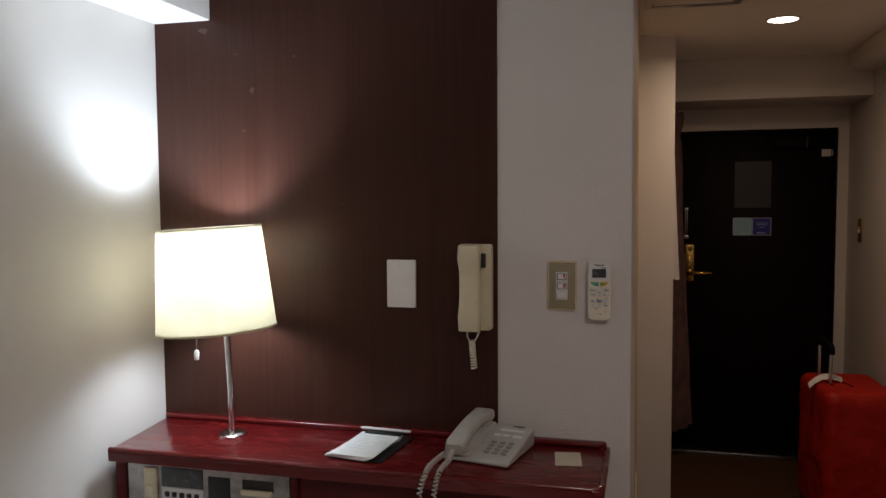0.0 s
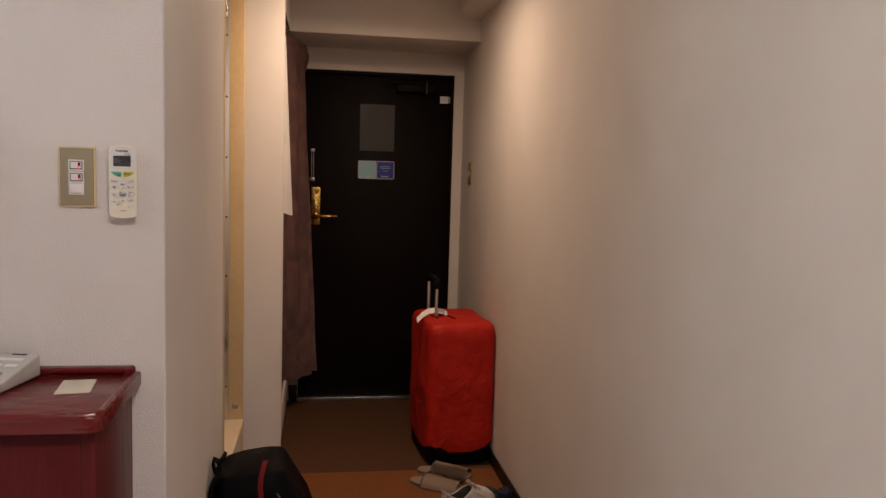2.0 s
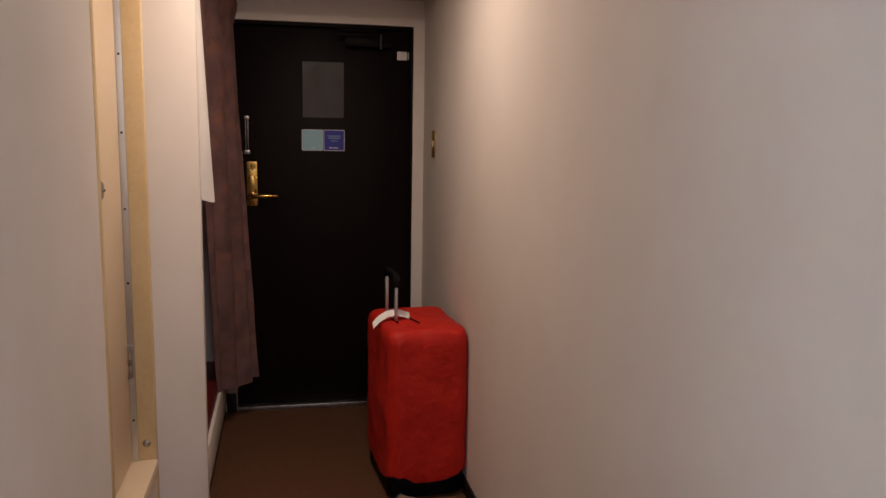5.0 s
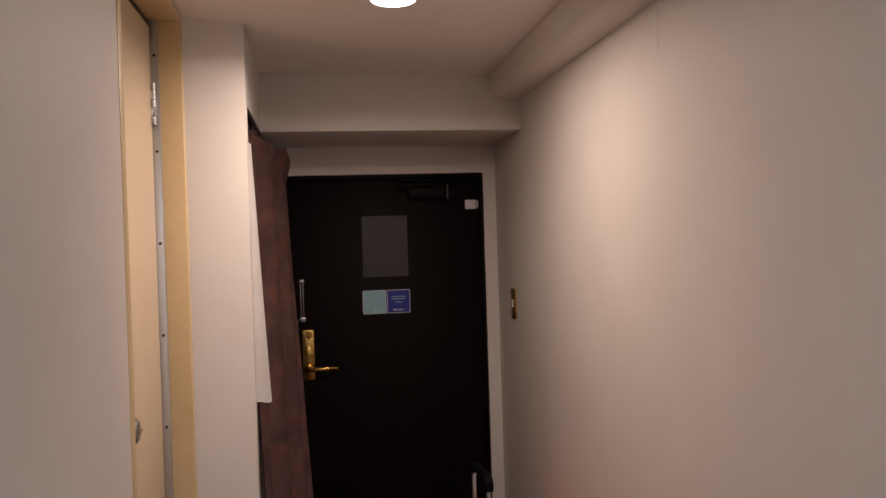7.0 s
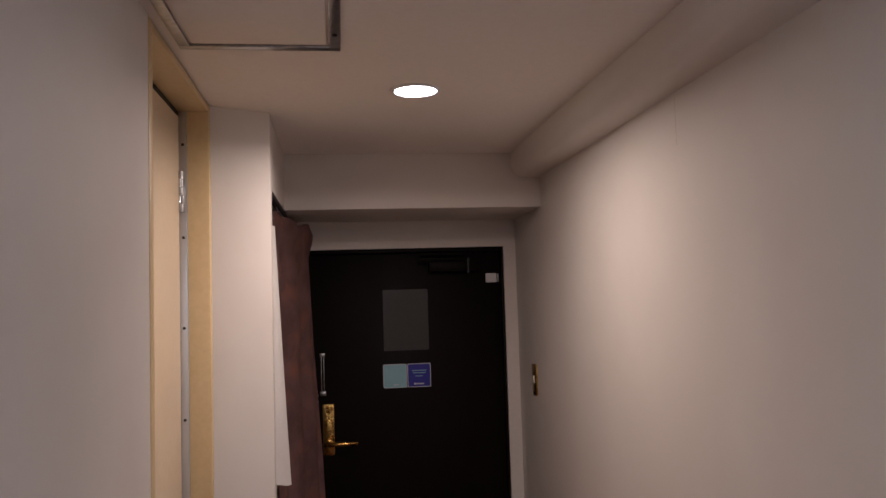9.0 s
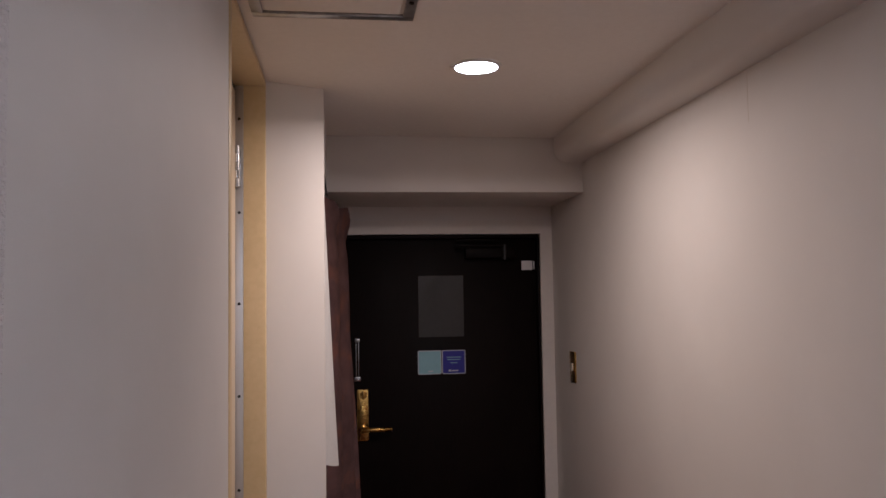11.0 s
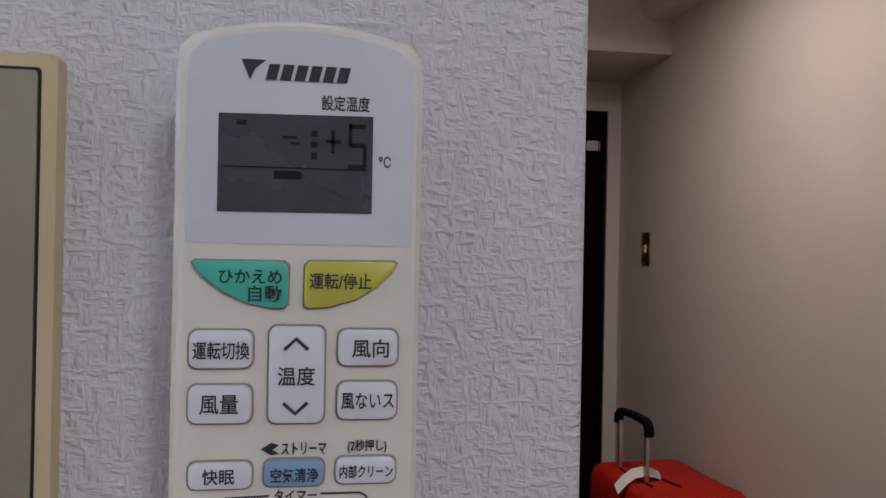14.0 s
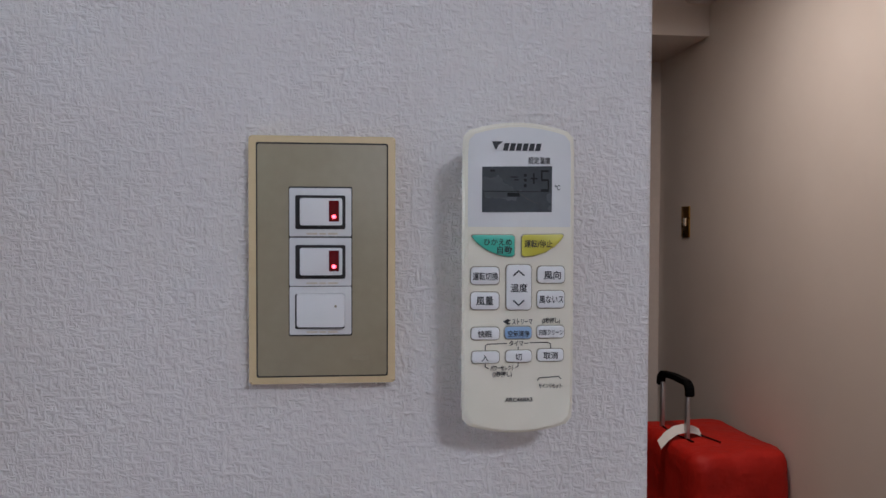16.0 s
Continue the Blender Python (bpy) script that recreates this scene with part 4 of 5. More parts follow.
for x0, x1, y0, y1 in ((958, 971, 297, 301), (957, 960, 297, 315), (958, 971, 313, 317), (969, 972, 315, 333), (957, 971, 331, 335),
                       (939, 951, 311, 314), (943, 946, 303, 322), (904, 916, 309, 311), (910, 918, 314, 316), (927, 932, 304, 309), (927, 932, 313, 318), (927, 932, 322, 328), (868, 876, 297, 301), (858, 972, 335, 336.2), (898, 920, 338, 345)):
    part("segment", prism([at(x0, y1), at(x1, y1), at(x1, y0), at(x0, y0)], FACE, FACE + 0.00022), LCD_INK, lcd)
part("scratch", prism([at(918, 337), at(935, 349), at(953, 357), at(953.5, 358), at(934, 350.2), at(917.4, 337.8)], FACE, FACE + 0.00024), LINING, lcd)
mark = prism([at(871, 247), at(890, 247), at(882, 254), at(878, 263)], FACE, FACE + 0.00022)
for k in range(6):
    x = 893 + 11.3 * k
    prism([at(x - 3, 263), at(x + 5.5, 263), at(x + 8.5, 250), at(x, 250)], FACE, FACE + 0.0002, 0, 2, mark)
part("maker_logo", mark, INK, remote, "dark slanted maker mark")


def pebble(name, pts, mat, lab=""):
    # brown plate slightly wider than the key, painted as its shadow rim
    part("key_shadow", prism(inset(pts, -0.0004), FACE - 0.0003, FACE + 0.0001), KEY_SHADE, remote)
    return part(name, prism(pts, FACE - 0.0003, FACE + 0.0011, 0.0004, 2), mat, remote, lab)


green_pts = [at(911, 448), at(907, 452), at(898, 452), at(880, 448), at(862, 440), at(848, 430), at(839, 420), at(836, 416), at(839, 413.5), at(907, 413.5), at(911, 417)][::-1]
lime_pts = [at(924, 417), at(928, 413), at(995, 412), at(998, 414.5), at(993, 423), at(982, 434), at(966, 444), at(945, 450.5), at(928, 452), at(924, 449)]
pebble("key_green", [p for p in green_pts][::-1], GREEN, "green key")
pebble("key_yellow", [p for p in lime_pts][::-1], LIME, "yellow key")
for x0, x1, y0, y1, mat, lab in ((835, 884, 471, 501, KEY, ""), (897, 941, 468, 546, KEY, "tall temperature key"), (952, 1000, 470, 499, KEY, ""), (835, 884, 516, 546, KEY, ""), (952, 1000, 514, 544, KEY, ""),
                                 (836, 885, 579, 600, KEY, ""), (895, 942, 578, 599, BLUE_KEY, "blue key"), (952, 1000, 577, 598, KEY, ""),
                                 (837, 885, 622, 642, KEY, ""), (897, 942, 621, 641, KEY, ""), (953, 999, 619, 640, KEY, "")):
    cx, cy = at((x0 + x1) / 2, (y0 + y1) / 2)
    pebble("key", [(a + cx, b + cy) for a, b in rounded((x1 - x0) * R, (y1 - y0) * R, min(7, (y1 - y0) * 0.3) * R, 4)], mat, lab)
UP = FACE + 0.0012
for text, x0, x1, cy, size, z in (("ひかえめ", 857, 906, 426, 13, UP), ("自動", 880, 906, 440, 14, UP), ("運転/停止", 928, 978, 429, 14, UP),
                                  ("運転切換", 838, 882, 487, 15, UP), ("温度", 904, 934, 508, 16, UP), ("風向", 963, 993, 485, 16, UP), ("風量", 844, 874, 531, 17, UP), ("風ないス", 955, 998, 529, 15, UP),
                                  ("快眠", 847, 872, 590, 13, UP), ("空気清浄", 900, 938, 590, 12, UP), ("内部クリーン", 955, 998, 588, 11, UP), ("入", 854, 866, 633, 13, UP), ("切", 913, 925, 632, 13, UP), ("取消", 963, 989, 630, 13, UP),
                                  ("設定温度", 935, 974, 280, 13, FACE), ("℃", 982, 992, 328, 12, FACE), ("ストリーマ", 908, 944, 569, 12, FACE), ("(2秒押し)", 961, 993, 568, 10, FACE), ("タイマー", 903, 937, 608, 11, FACE),
                                  ("パワーセレクト", 870, 912, 652, 10, FACE), ("(2秒押し)", 874, 908, 664, 10, FACE), ("サインリセット", 956, 997, 686, 10, FACE), ("ARC468A3", 896, 945, 710, 10, FACE)):
    part("writing", turned(writing(text, size * R, (x1 - x0) * R, 0.00004), spot((x0 + x1) / 2, cy, z)), INK, remote, smooth=False)
for pts in ([(909, 486), (918.5, 477), (928, 486)], [(909, 530), (918.5, 539), (928, 530)]):
    part("arrow", tube([(*at(*p), UP) for p in pts], 1.5 * R, 6), INK, remote)
for pts in ([(861, 620), (861, 612), (865, 609), (899, 608)], [(940, 607), (972, 607), (977, 610), (977, 618)], [(919, 614), (919, 620)],
            [(861, 643), (861, 650), (867, 653)], [(919, 642), (919, 649), (914, 652)], [(954, 676), (956, 671), (992, 669), (996, 673)]):
    part("print_line", tube([(*at(*p), FACE - 0.0001) for p in pts], 0.8 * R, 5), INK, remote)
part("print_mark", prism([at(892, 569), at(900, 564), at(906, 566), at(901, 570), at(906, 573), at(900, 574)][::-1], FACE - 0.0003, FACE + 0.0001), INK, remote)

# ---- suitcase ----
case = thing("suitcase", pose(0.940, 1.963, -0.010, 0, 0, 5), "red cloth-covered suitcase standing by the wall, handle pulled out", "suitcase")


def dense(ring, n):
    """Adds points along a closed ring."""
    out = []
    for a, b in zip(ring, ring[1:] + ring[:1]):
        steps = max(1, int((Vector(b) - Vector(a)).length / n))
        out += [tuple(Vector(a).lerp(Vector(b), k / steps)) for k in range(steps)]
    return out


def soft_box(w, d, levels, r, wob, step=0.02, seed=0.0):
    base = dense([(x, y, 0) for x, y in rounded(w, d, r, 6)], step)
    rings = []
    for z, k in levels:
        ring = []
        for x, y, _ in base:
            p = Vector((x * 6 + seed, y * 6, z * 5))
            ring.append((x * k + wob * noise.noise(p), y * k + wob * noise.noise(p + Vector((9, 0, 0))), z + wob * 0.5 * noise.noise(p + Vector((0, 9, 0)))))
        rings.append(ring)
    return loft(rings)


def hem_height(x, y):
    """The cover's lower edge rises at the corners, where it is stretched over the wheels."""
    return 0.072 + 0.052 * min(1, abs(x) / 0.146) ** 3 * min(1, abs(y) / 0.221) ** 3


cover_levels = [(0.0, 0.975)] + [(0.03 * i, 0.985 + 0.015 * math.sin(i * 0.16)) for i in range(1, 20)] + [(0.590, 0.99), (0.622, 0.985), (0.645, 0.955), (0.659, 0.90), (0.664, 0.80), (0.666, 0.55), (0.667, 0.25)]
cover = soft_box(0.316, 0.442, cover_levels, 0.048, 0.006, 0.012)
for v in cover.verts:
    x, y, z = v.co
    crease = 0.0035 * noise.noise(Vector((x * 16 + y * 5, y * 16, z * 6))) + 0.0016 * noise.noise(Vector((x * 30, y * 34 + z * 20, z * 12)))
    low = hem_height(x, y)
    v.co.x += crease * (1 if x > 0 else -1)
    v.co.y += crease * (1 if y > 0 else -1)
    v.co.z = max(z, 0) * (0.667 - low) / 0.667 + low + crease * (1 if z > 0.6 else 0)
part("cover", cover, RED_CLOTH, case, "stretchy bright red cover", angle=80)
part("shell", soft_box(0.300, 0.432, [(0.016, 0.93), (0.024, 0.975), (0.06, 0.99), (0.10, 0.99), (0.14, 0.96)], 0.05, 0.001), BLACK_CLOTH, case, "black lower shell")
hem = dense([(x, y, 0) for x, y in rounded(0.302, 0.432, 0.048, 6)], 0.012)
part("hem", tube([(x, y, hem_height(x, y) + 0.001) for x, y, _ in hem + hem[:1]], 0.0035, 6), BLACK_CLOTH, case)
for sx in (-1, 1):
    for sy in (-1, 1):
        wheel = part("wheel", turned(lathe([(0.0, -0.011), (0.022, -0.011), (0.025, -0.007), (0.025, 0.007), (0.022, 0.011), (0.0, 0.011)], 20), pose(sx * 0.105, sy * 0.168, 0.025, 90, 0, 25 * sx)), BLACK_PLASTIC, case)
        part("wheel_fork", box(sx * 0.105 - 0.016, sx * 0.105 + 0.016, sy * 0.168 - 0.014, sy * 0.168 + 0.014, 0.030, 0.056, 0.004), BLACK_PLASTIC, wheel)
for y in (-0.047, 0.117):
    part("handle_rod", box(-0.098, -0.086, y - 0.008, y + 0.008, 0.63, 0.812, 0.002), ALU, case, "aluminium rod")
grip = ribbon([(-0.092, y + 0.013, z) for y, z in ((-0.073, 0.800), (-0.071, 0.828), (-0.057, 0.840), (0.022, 0.844), (0.101, 0.840), (0.115, 0.828), (0.117, 0.800))], 0.026, 0.018, (1, 0, 0))
bmesh.ops.bevel(grip, geom=list(grip.edges), offset=0.003, segments=2, affect="EDGES")
part("grip", grip, BLACK_CLOTH, case, "black handle grip")
part("opening_slit", tube([(-0.040, -0.01, 0.672), (-0.028, -0.055, 0.671), (-0.012, -0.10, 0.668)], 0.0028, 6), BLACK_CLOTH, case)
part("opening_slit", tube([(-0.092, -0.085, 0.669), (-0.104, 0.03, 0.667), (-0.092, 0.13, 0.668)], 0.003, 6), BLACK_CLOTH, case)
part("luggage_tag", ribbon([(-0.030, -0.016, 0.676), (-0.060, -0.026, 0.690), (-0.092, -0.032, 0.697), (-0.125, -0.036, 0.693), (-0.155, -0.038, 0.676), (-0.180, -0.040, 0.652)], 0.034, 0.0015, (0.05, 0.8, 0.55)), PAPER, case, "white paper baggage tag")

# ---- backpack leaning on the wall ----
pack = thing("backpack", pose(0, 0, 0), "black backpack with dark red trim leaning on the wall", "backpack")
SHAPE = [(0.0, 0.172, 0.302), (0.012, 0.152, 0.322), (0.05, 0.142, 0.333), (0.10, 0.132, 0.340), (0.15, 0.116, 0.340), (0.20, 0.097, 0.332), (0.26, 0.076, 0.313), (0.32, 0.057, 0.286), (0.37, 0.044, 0.258), (0.41, 0.034, 0.237), (0.440, 0.028, 0.224), (0.449, 0.030, 0.217), (0.453, 0.055, 0.196)]
rings = []
for z, x0, x1 in SHAPE:
    cx, w, d = (x0 + x1) / 2, x1 - x0, 0.27 - 0.05 * max(0, z - 0.37) / 0.08
    ring = dense([(x, y, 0) for x, y in rounded(w, d, min(0.042, w * 0.4), 5)], 0.02)
    while len(ring) > 60:
        ring.pop(len(ring) // 2)
    n = 48
    ring = [ring[int(i * len(ring) / n)] for i in range(n)]
    rings.append([(cx + x + 0.009 * noise.noise(Vector((x * 9, y * 9, z * 11))), 0.70 + y + 0.009 * noise.noise(Vector((x * 9, y * 9, z * 9 + 4))), z) for x, y, _ in ring])
rings = [[(x, y, z + 0.16 * (x - 0.19) * max(0.0, (z - 0.30) / 0.15)) for x, y, z in ring] for ring in rings]
part("bag", loft(rings), BLACK_CLOTH, pack, angle=80)
pocket = [[(0.5 * (a + b) + x, 0.566 + y, z) for x, y in rounded(b - a, 0.035, 0.015, 4)] for z, a, b in ((0.003, 0.170, 0.296), (0.014, 0.155, 0.312), (0.05, 0.148, 0.321), (0.09, 0.150, 0.322), (0.120, 0.158, 0.315), (0.140, 0.172, 0.303), (0.150, 0.195, 0.285))]
part("side_pocket", loft(pocket), BLACK_CLOTH, pack, angle=80)
front_pocket = [[(0.5 * (a + b) + x, 0.70 + y, z) for x, y in rounded(b - a, 0.20, 0.02, 4)] for z, a, b in ((0.02, 0.28, 0.330), (0.05, 0.28, 0.344), (0.15, 0.28, 0.347), (0.21, 0.27, 0.336), (0.23, 0.26, 0.318))]
part("front_pocket", loft(front_pocket), BLACK_CLOTH, pack, angle=80)
part("trim_band", ribbon([(0.166, 0.66, 0.455), (0.164, 0.600, 0.454), (0.160, 0.583, 0.440), (0.158, 0.572, 0.41), (0.162, 0.564, 0.37), (0.170, 0.562, 0.335)], 0.015, 0.004, (1, 0, 0.3)), RED_TRIM, pack, "dark red piping band")
part("trim_band", ribbon([(0.194, 0.562, 0.285), (0.212, 0.561, 0.250), (0.226, 0.5605, 0.218), (0.240, 0.560, 0.190), (0.250, 0.5595, 0.168)], 0.022, 0.004, (1, 0, 0.4)), RED_TRIM, pack, "dark red piping band")
part("trim_patch", box(0.318, 0.3455, 0.590, 0.670, 0.060, 0.155, 0.004), RED_TRIM, pack, "red corner patch")
part("zip_pull", ribbon([(0.262, 0.558, 0.235), (0.268, 0.553, 0.212), (0.276, 0.552, 0.190)], 0.006, 0.002, (1, 0, 0.4)), GREY_WHITE, pack, "metal zip pull")
part("zip_pull", ribbon([(0.276, 0.558, 0.222), (0.284, 0.553, 0.200)], 0.006, 0.002, (1, 0, 0.4)), GREY_WHITE, pack)
part("piping", ribbon([(0.062, 0.566, 0.318), (0.070, 0.563, 0.290), (0.080, 0.562, 0.262)], 0.004, 0.003, (1, 0, 0.3)), STEEL, pack, "pale reflective piping")
part("zip_line", ribbon([(0.205, 0.562, 0.395), (0.222, 0.5605, 0.375), (0.236, 0.561, 0.358)], 0.004, 0.003, (1, 0, 0.8)), STEEL, pack)
mark_bm = bmesh.new()
for k in range(4):
    ribbon([(0.332 + 0.003 * k, 0.572, 0.178 + 0.011 * k), (0.347 + 0.001 * k, 0.600, 0.184 + 0.011 * k)], 0.006, 0.002, (0, 0.2, 1), mark_bm)
part("brand_mark", mark_bm, GREY_WHITE, pack, "pale printed mark")
part("grab_loop", ribbon([(0.022, 0.66, 0.425), (0.016, 0.655, 0.455), (0.020, 0.64, 0.474), (0.034, 0.625, 0.472), (0.042, 0.62, 0.445)], 0.022, 0.006, (0, 1, 0.2)), BLACK_CLOTH, pack)
for y in (0.615, 0.775):
    part("shoulder_strap", ribbon([(0.036, y, 0.436), (0.020, y - 0.008, 0.41), (0.014, y - 0.015, 0.35), (0.014, y - 0.018, 0.28), (0.022, y - 0.02, 0.205), (0.044, y - 0.018, 0.135), (0.078, y - 0.012, 0.075), (0.116, y, 0.035)], 0.052, 0.011, (0, 1, 0)), BLACK_CLOTH, pack, "padded shoulder strap")
    part("strap_webbing", ribbon([(0.078, y - 0.02, 0.29), (0.062, y - 0.025, 0.25), (0.058, y - 0.025, 0.20), (0.040, y - 0.03, 0.19)], 0.020, 0.003, (0, 1, 0)), BLACK_CLOTH, pack)
bottle = thing("water_bottle", pose(0.232, 0.574, 0.024, 0, 4, 0), "clear water bottle with a green cap in the pocket", "bottle")
part("flask", lathe([(0.0, 0), (0.020, 0), (0.021, 0.01), (0.021, 0.09), (0.014, 0.115), (0.011, 0.122), (0.0, 0.122)], 20), CLEAR, bottle)
part("cap", lathe([(0.0, 0.121), (0.0155, 0.121), (0.0160, 0.134), (0.014, 0.137), (0.0, 0.137)], 20), CAP_GREEN, bottle, "green screw cap")


# ---- footwear ----
def sneaker():
    """A low white knit trainer; the toe points along +x."""
    ob = thing("sneaker", pose(0, 0, 0), "white knit sneaker with orange heel on the carpet", "shoe", "pair of sneakers")

    def foot(x0, x1, w_heel, w_toe, z, n=36, lift=0.0, front=None, heel=None):
        pts = []
        for i in range(n):
            a = 2 * math.pi * i / n
            s = (1 + math.cos(a)) / 2
            w = (w_heel + (w_toe - w_heel) * s) * abs(math.sin(a)) ** 0.62 * (1 if math.sin(a) >= 0 else -1)
            zz = z + lift * (1 - s) ** 2
            if front is not None:
                zz += (front - z) * max(0, 2 * s - 1) ** 1.4 + (heel - z) * max(0, 1 - 2 * s) ** 1.6
            pts.append((x0 + (x1 - x0) * s, w, zz))
        return pts

    sole = [foot(-0.120, 0.122, 0.031, 0.042, 0.004, lift=0.004), foot(-0.131, 0.133, 0.0360, 0.0450, 0.009), foot(-0.134, 0.135, 0.0370, 0.0455, 0.017, lift=0.006), foot(-0.133, 0.133, 0.0365, 0.0450, 0.025, lift=0.009), foot(-0.130, 0.131, 0.0352, 0.0442, 0.030, lift=0.011)]
    part("sole", loft(sole), SOLE, ob, "thick pale rubber sole", angle=60)
    part("outsole", loft([foot(-0.124, 0.124, 0.032, 0.043, -0.0005, lift=0.003), foot(-0.137, 0.134, 0.039, 0.047, 0.0085)]), LINING, ob, "dark outsole")
    levels = [(-0.128, 0.130, 0.034, 0.044, 0.030, 0.034, 0.034), (-0.134, 0.130, 0.036, 0.0445, 0.046, 0.050, 0.055), (-0.135, 0.116, 0.036, 0.043, 0.054, 0.065, 0.070), (-0.133, 0.090, 0.034, 0.040, 0.063, 0.077, 0.090),
              (-0.131, 0.062, 0.033, 0.037, 0.070, 0.090, 0.104), (-0.131, 0.036, 0.033, 0.034, 0.076, 0.101, 0.114), (-0.134, 0.016, 0.034, 0.032, 0.080, 0.109, 0.120), (-0.133, 0.014, 0.032, 0.030, 0.083, 0.112, 0.123), (-0.128, 0.008, 0.028, 0.027, 0.081, 0.109, 0.120)]
    upper = loft([foot(x0, x1, wh, wt, z, front=f, heel=h) for x0, x1, wh, wt, z, f, h in levels], caps=False)
    part("upper", upper, SHOE, ob, "white knit upper", angle=70)
    lining = loft([foot(-0.1285, 0.0085, 0.0283, 0.0272, 0.0808, front=0.1088, heel=0.1198), foot(-0.120, 0.018, 0.026, 0.027, 0.060, front=0.085, heel=0.08), foot(-0.118, 0.06, 0.026, 0.028, 0.042, front=0.045, heel=0.045), foot(-0.110, 0.05, 0.02, 0.02, 0.040)], caps=False)
    lining.faces.new(list(lining.verts)[-36:])
    part("lining", lining, LINING, ob, "grey padded lining", angle=70)
    tongue = part("tongue", ribbon([(0.050, 0, 0.093), (0.026, 0, 0.106), (0.010, 0, 0.119), (0.003, 0, 0.124)], 0.040, 0.007, (0, 1, 0)), SHOE, ob)
    part("pull_loop", tube([(0.006, -0.008, 0.118), (0.000, -0.008, 0.130), (-0.003, 0, 0.134), (0.000, 0.008, 0.130), (0.006, 0.008, 0.118)], 0.002, 6), SHOE, tongue)
    for k in range(5):
        x, z = 0.094 - 0.015 * k, 0.0785 + 0.0066 * k
        part("lace", tube([(x - 0.006, -0.024, z - 0.009), (x, -0.011, z + 0.001), (x, 0.011, z + 0.001), (x - 0.006, 0.024, z - 0.009)], 0.0026, 6), WHITE, ob)

    def along(k, f, a0, a1, out=1.03, steps=9):
        """Points on the upper between two of its levels, from angle a0 to a1."""
        low, high = levels[k], levels[k + 1]
        pts = []
        for i in range(steps):
            a = radians(a0 + (a1 - a0) * i / (steps - 1))
            mix = [p + (q - p) * (f(i / (steps - 1)) if callable(f) else f) for p, q in zip(low, high)]
            s = (1 + math.cos(a)) / 2
            w = (mix[2] + (mix[3] - mix[2]) * s) * abs(math.sin(a)) ** 0.62 * (1 if math.sin(a) >= 0 else -1)
            z = mix[4] + (mix[5] - mix[4]) * max(0, 2 * s - 1) ** 1.4 + (mix[6] - mix[4]) * max(0, 1 - 2 * s) ** 1.6
            x = mix[0] + (mix[1] - mix[0]) * s
            cx = (mix[0] + mix[1]) / 2
            pts.append((cx + (x - cx) * (1.012 if out > 1 else 1), w * out, z))
        return pts

    for turn in (-1, 1):
        run = along(3, 0.9, 180 + turn * 22, 180 + turn * 84, 1.05, 13)
        part("heel_band", ribbon([(x, y, z + 0.002 - 0.020 * math.sin(math.pi * k / 12) ** 1.3) for k, (x, y, z) in enumerate(run)], 0.015, 0.003, (0, 0, 1)), ORANGE, ob, "orange curved heel band")
    for sign in (-1, 1):
        a = lambda d: d if sign > 0 else 360 - d
        part("mesh_patch", ribbon(along(1, 0.6, a(62), a(98)), 0.013, 0.0025, (0, 0, 1)), MESH, ob, "grey mesh patch")
        for d in (60, 84):
            pts = [along(k, 0.5, a(d - 3 * k), a(d - 3 * k), 1.05, 2)[0] for k in range(6)]
            part("lace_strap", ribbon(pts, 0.008, 0.003, (1, 0, 0.3)), SHOE, ob)
    return ob


first = sneaker()
first.matrix_world = pose(0.948, 1.018, 0, 0, 0, 36) @ Matrix.Diagonal((0.99, 1.0, 1.03, 1))
copy_thing(first, pose(0.902, 1.252, 0, 0, 0, 30))


def slipper():
    ob = thing("slipper", pose(0, 0, 0), "taupe towelling slipper with grey sole", "slipper", "pair of slippers")
    pts = []
    for i in range(36):
        a = 2 * math.pi * i / 36
        s = (1 + math.cos(a)) / 2
        pts.append((-0.125 + 0.25 * s, (0.036 + 0.010 * s) * abs(math.sin(a)) ** 0.65 * (1 if math.sin(a) >= 0 else -1)))
    part("sole", prism(pts, 0.0, 0.009, 0.002), SLATE, ob, "grey foam sole")
    part("insole", prism([(x * 0.97, y * 0.96) for x, y in pts], 0.008, 0.013, 0.002), SLIPPER, ob)
    arch = bmesh.new()
    nx, na = 14, 16
    grid = []
    for i in range(nx + 1):
        s = i / nx
        x = -0.045 + 0.155 * s
        half = 0.050 - 0.006 * s * s
        high = 0.044 - 0.010 * s
        grid.append([arch.verts.new((x, -half * math.cos(math.pi * j / na), 0.006 + high * math.sin(math.pi * j / na) ** 0.8)) for j in range(na + 1)])
    for i in range(nx):
        for j in range(na):
            arch.faces.new((grid[i][j], grid[i + 1][j], grid[i + 1][j + 1], grid[i][j + 1]))
    bmesh.ops.solidify(arch, geom=list(arch.faces), thickness=0.004)
    part("upper", arch, SLIPPER, ob, "taupe towelling upper", angle=70)
    part("upper_hem", tube([(-0.045, -0.050 * math.cos(math.pi * j / na), 0.006 + 0.046 * math.sin(math.pi * j / na) ** 0.8) for j in range(na + 1)], 0.003, 6), SLATE, ob)
    return ob


sl = slipper()
sl.matrix_world = pose(0.818, 1.535, 0, 0, 0, -34) @ Matrix.Diagonal((1, 1.22, 0.95, 1))
copy_thing(sl, pose(0.872, 1.662, 0, 0, 0, -28))
third = copy_thing(sl, pose(0.240, 1.03, 0, 0, 0, -8))
third["label"], third["group"] = "grey slipper half hidden behind the backpack", "slippers"


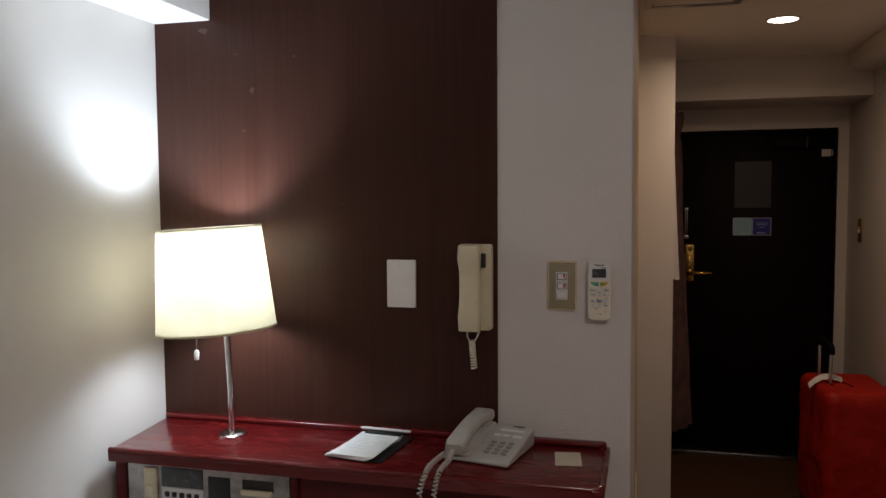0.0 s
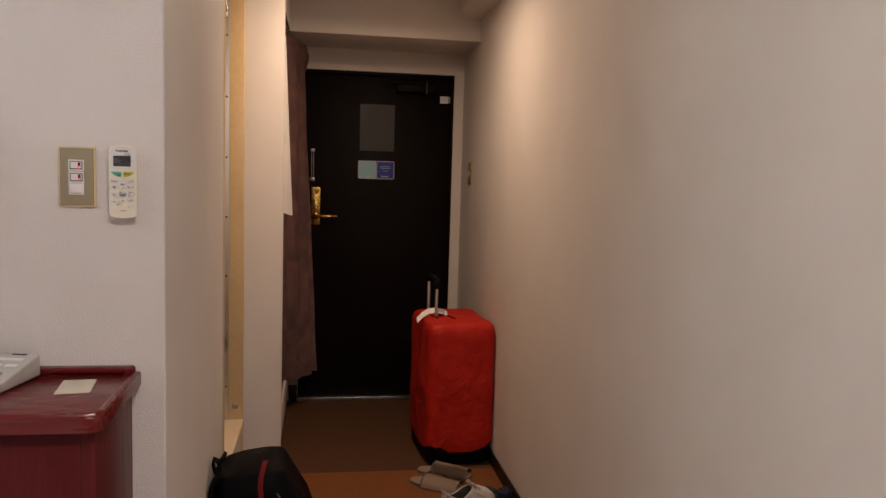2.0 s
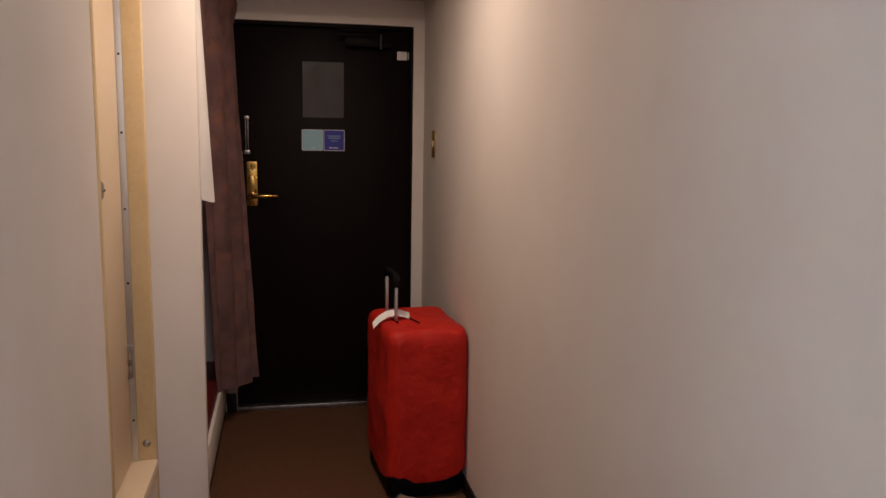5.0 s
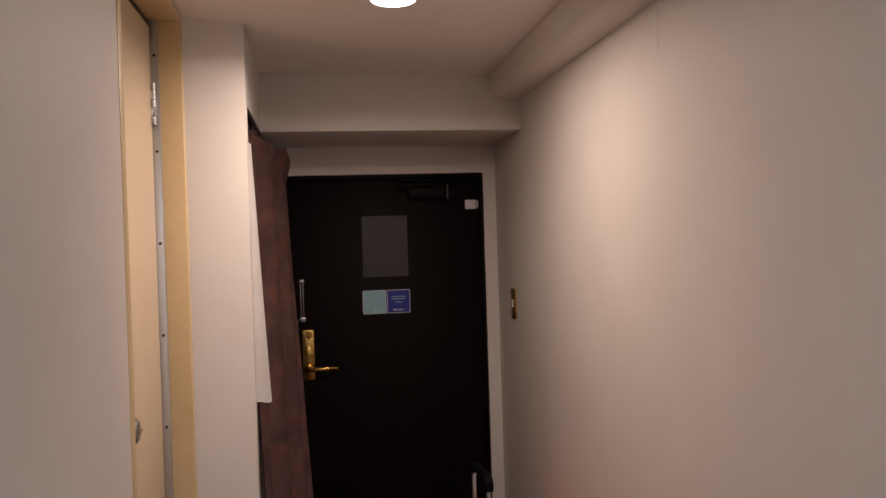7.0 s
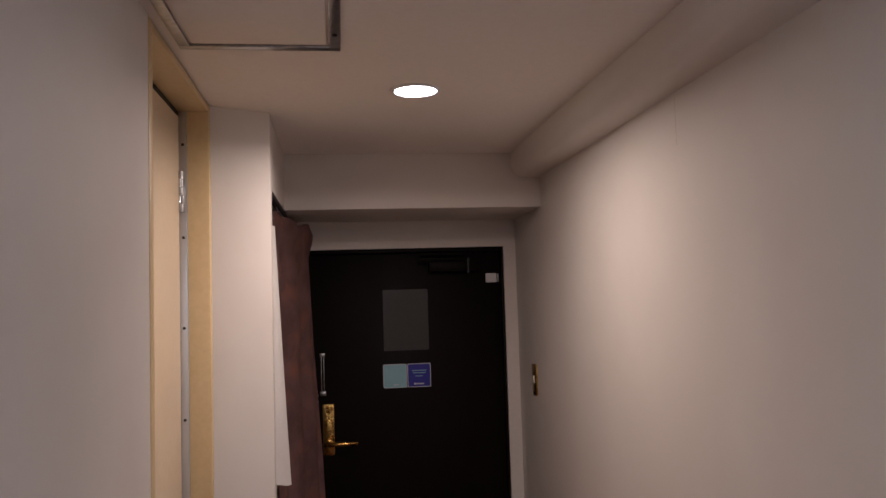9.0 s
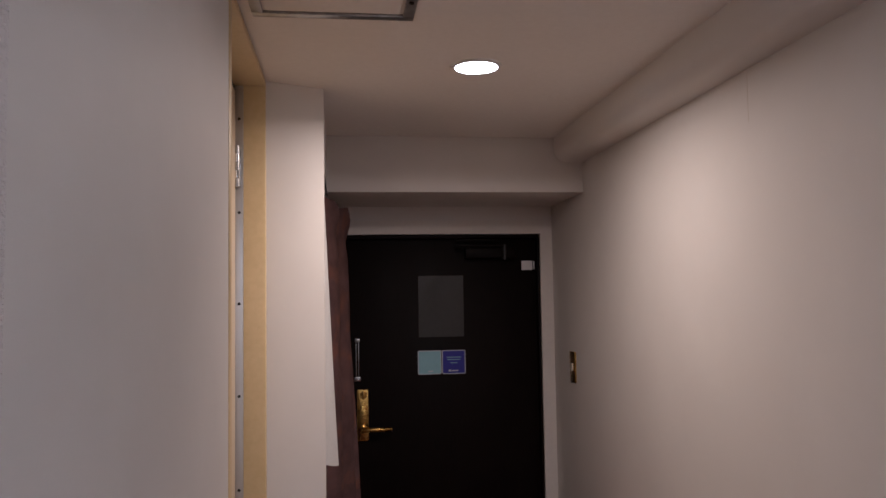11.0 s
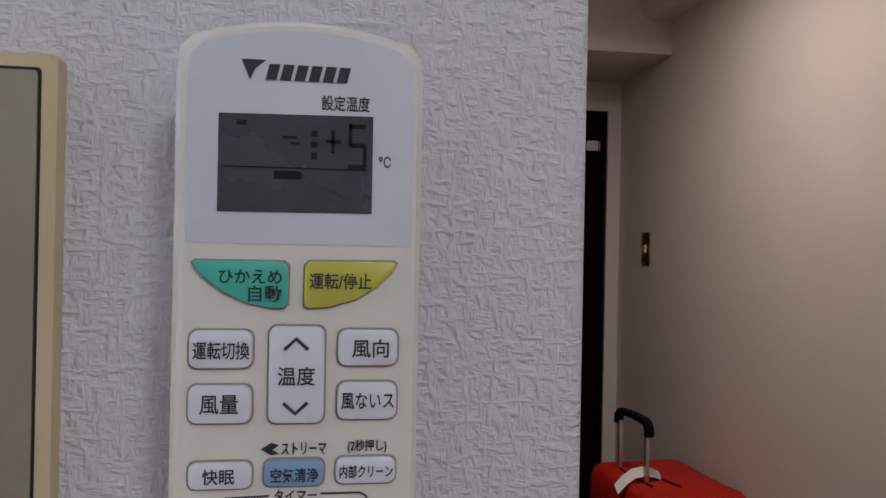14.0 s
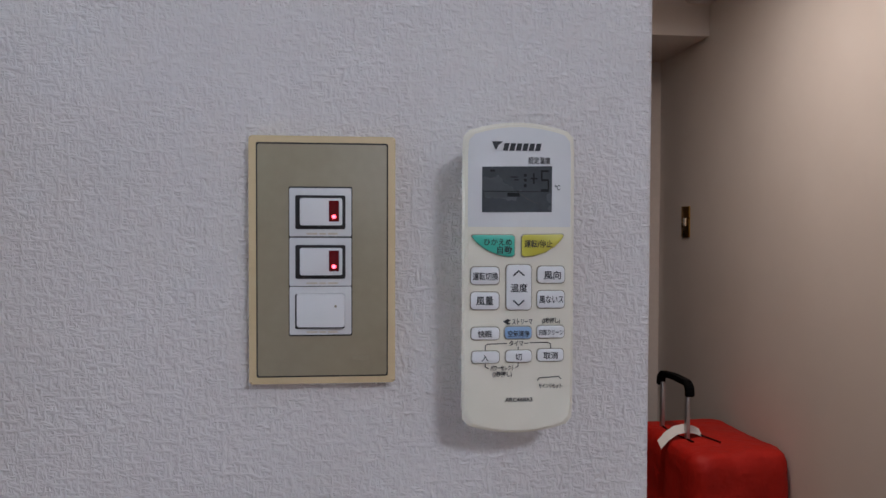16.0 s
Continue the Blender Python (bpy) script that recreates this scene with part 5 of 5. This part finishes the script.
def lump(name, m, w, d, h, mat, label, category):
    """A crumpled soft thing lying on the floor."""
    ob = thing(name, m, label, category)
    bm = bmesh.new()
    bmesh.ops.create_icosphere(bm, subdivisions=4, radius=1)
    for v in bm.verts:
        p = v.co.copy()
        k = 1 + 0.22 * noise.noise(p * 2.1 + Vector((w * 40, 0, 0))) + 0.10 * noise.noise(p * 5)
        v.co = Vector((p.x * w / 2 * k, p.y * d / 2 * k, max(0.0, (p.z * k + 0.62) * h / 1.6)))
    part("cloth", bm, mat, ob, angle=80)
    part("cuff", tube([(w * 0.30 * math.cos(a) - w * 0.16, d * 0.30 * math.sin(a), h * 0.80 + 0.004 * math.sin(3 * a)) for a in (2 * math.pi * k / 16 for k in range(17))], 0.006, 6), mat, ob)
    return ob


lump("balled_sock", pose(1.052, 0.905, 0, 0, 0, 15), 0.085, 0.075, 0.045, SOCK, "balled dark green sock on the carpet", "sock")
lump("balled_sock", pose(1.068, 1.345, 0, 0, 0, 60), 0.075, 0.065, 0.062, NAVY_CLOTH, "balled navy sock by the baseboard", "sock")
lump("balled_sock", pose(1.010, 1.415, 0, 0, 0, 10), 0.090, 0.060, 0.035, SOCK, "balled dark green sock behind the sneakers", "sock")

# ---- bed ----
bed = thing("bed", pose(-0.645, -1.34, -0.058), "bed made up with white linen against the headboard desk", "bed")
part("base", box(-0.585, 0.565, -0.95, 1.00, 0.058, 0.26, 0.02), SKIRT, bed, "dark fabric bed base")
part("mattress", box(-0.595, 0.575, -0.96, 1.01, 0.26, 0.548, 0.05, 4), LINEN, bed)


def quilt_place(u, v):
    s = -0.70 + 1.62 * u
    x = max(-0.618, min(0.630, s))
    drop = max(0.0, abs(s) - 0.628)
    soft = 1 - min(1.0, max(0.0, (abs(s) - 0.45) / 0.15))
    z = 0.556 - drop * (1.1 if s > 0 else 0.5) + 0.010 * soft * noise.noise(Vector((s * 4, v * 7, 0)))
    return (x + 0.006 * noise.noise(Vector((s * 5, v * 9, 3))) * min(1.0, drop * 8), -0.97 + 1.99 * v, z)


part("quilt", hanging(150, 50, quilt_place, -0.008), LINEN, bed, "plump white quilt", angle=50)
pillow_rings = [[(x, 0.80 + y, z) for x, y in rounded(0.62 * k, 0.36 * k, 0.09 * k, 6)] for z, k in ((0.555, 0.75), (0.572, 0.96), (0.605, 1.0), (0.645, 0.92), (0.67, 0.70), (0.68, 0.35))]
part("pillow", loft(pillow_rings), LINEN, bed, "white pillow", angle=80).location = (-0.05, 0, 0)
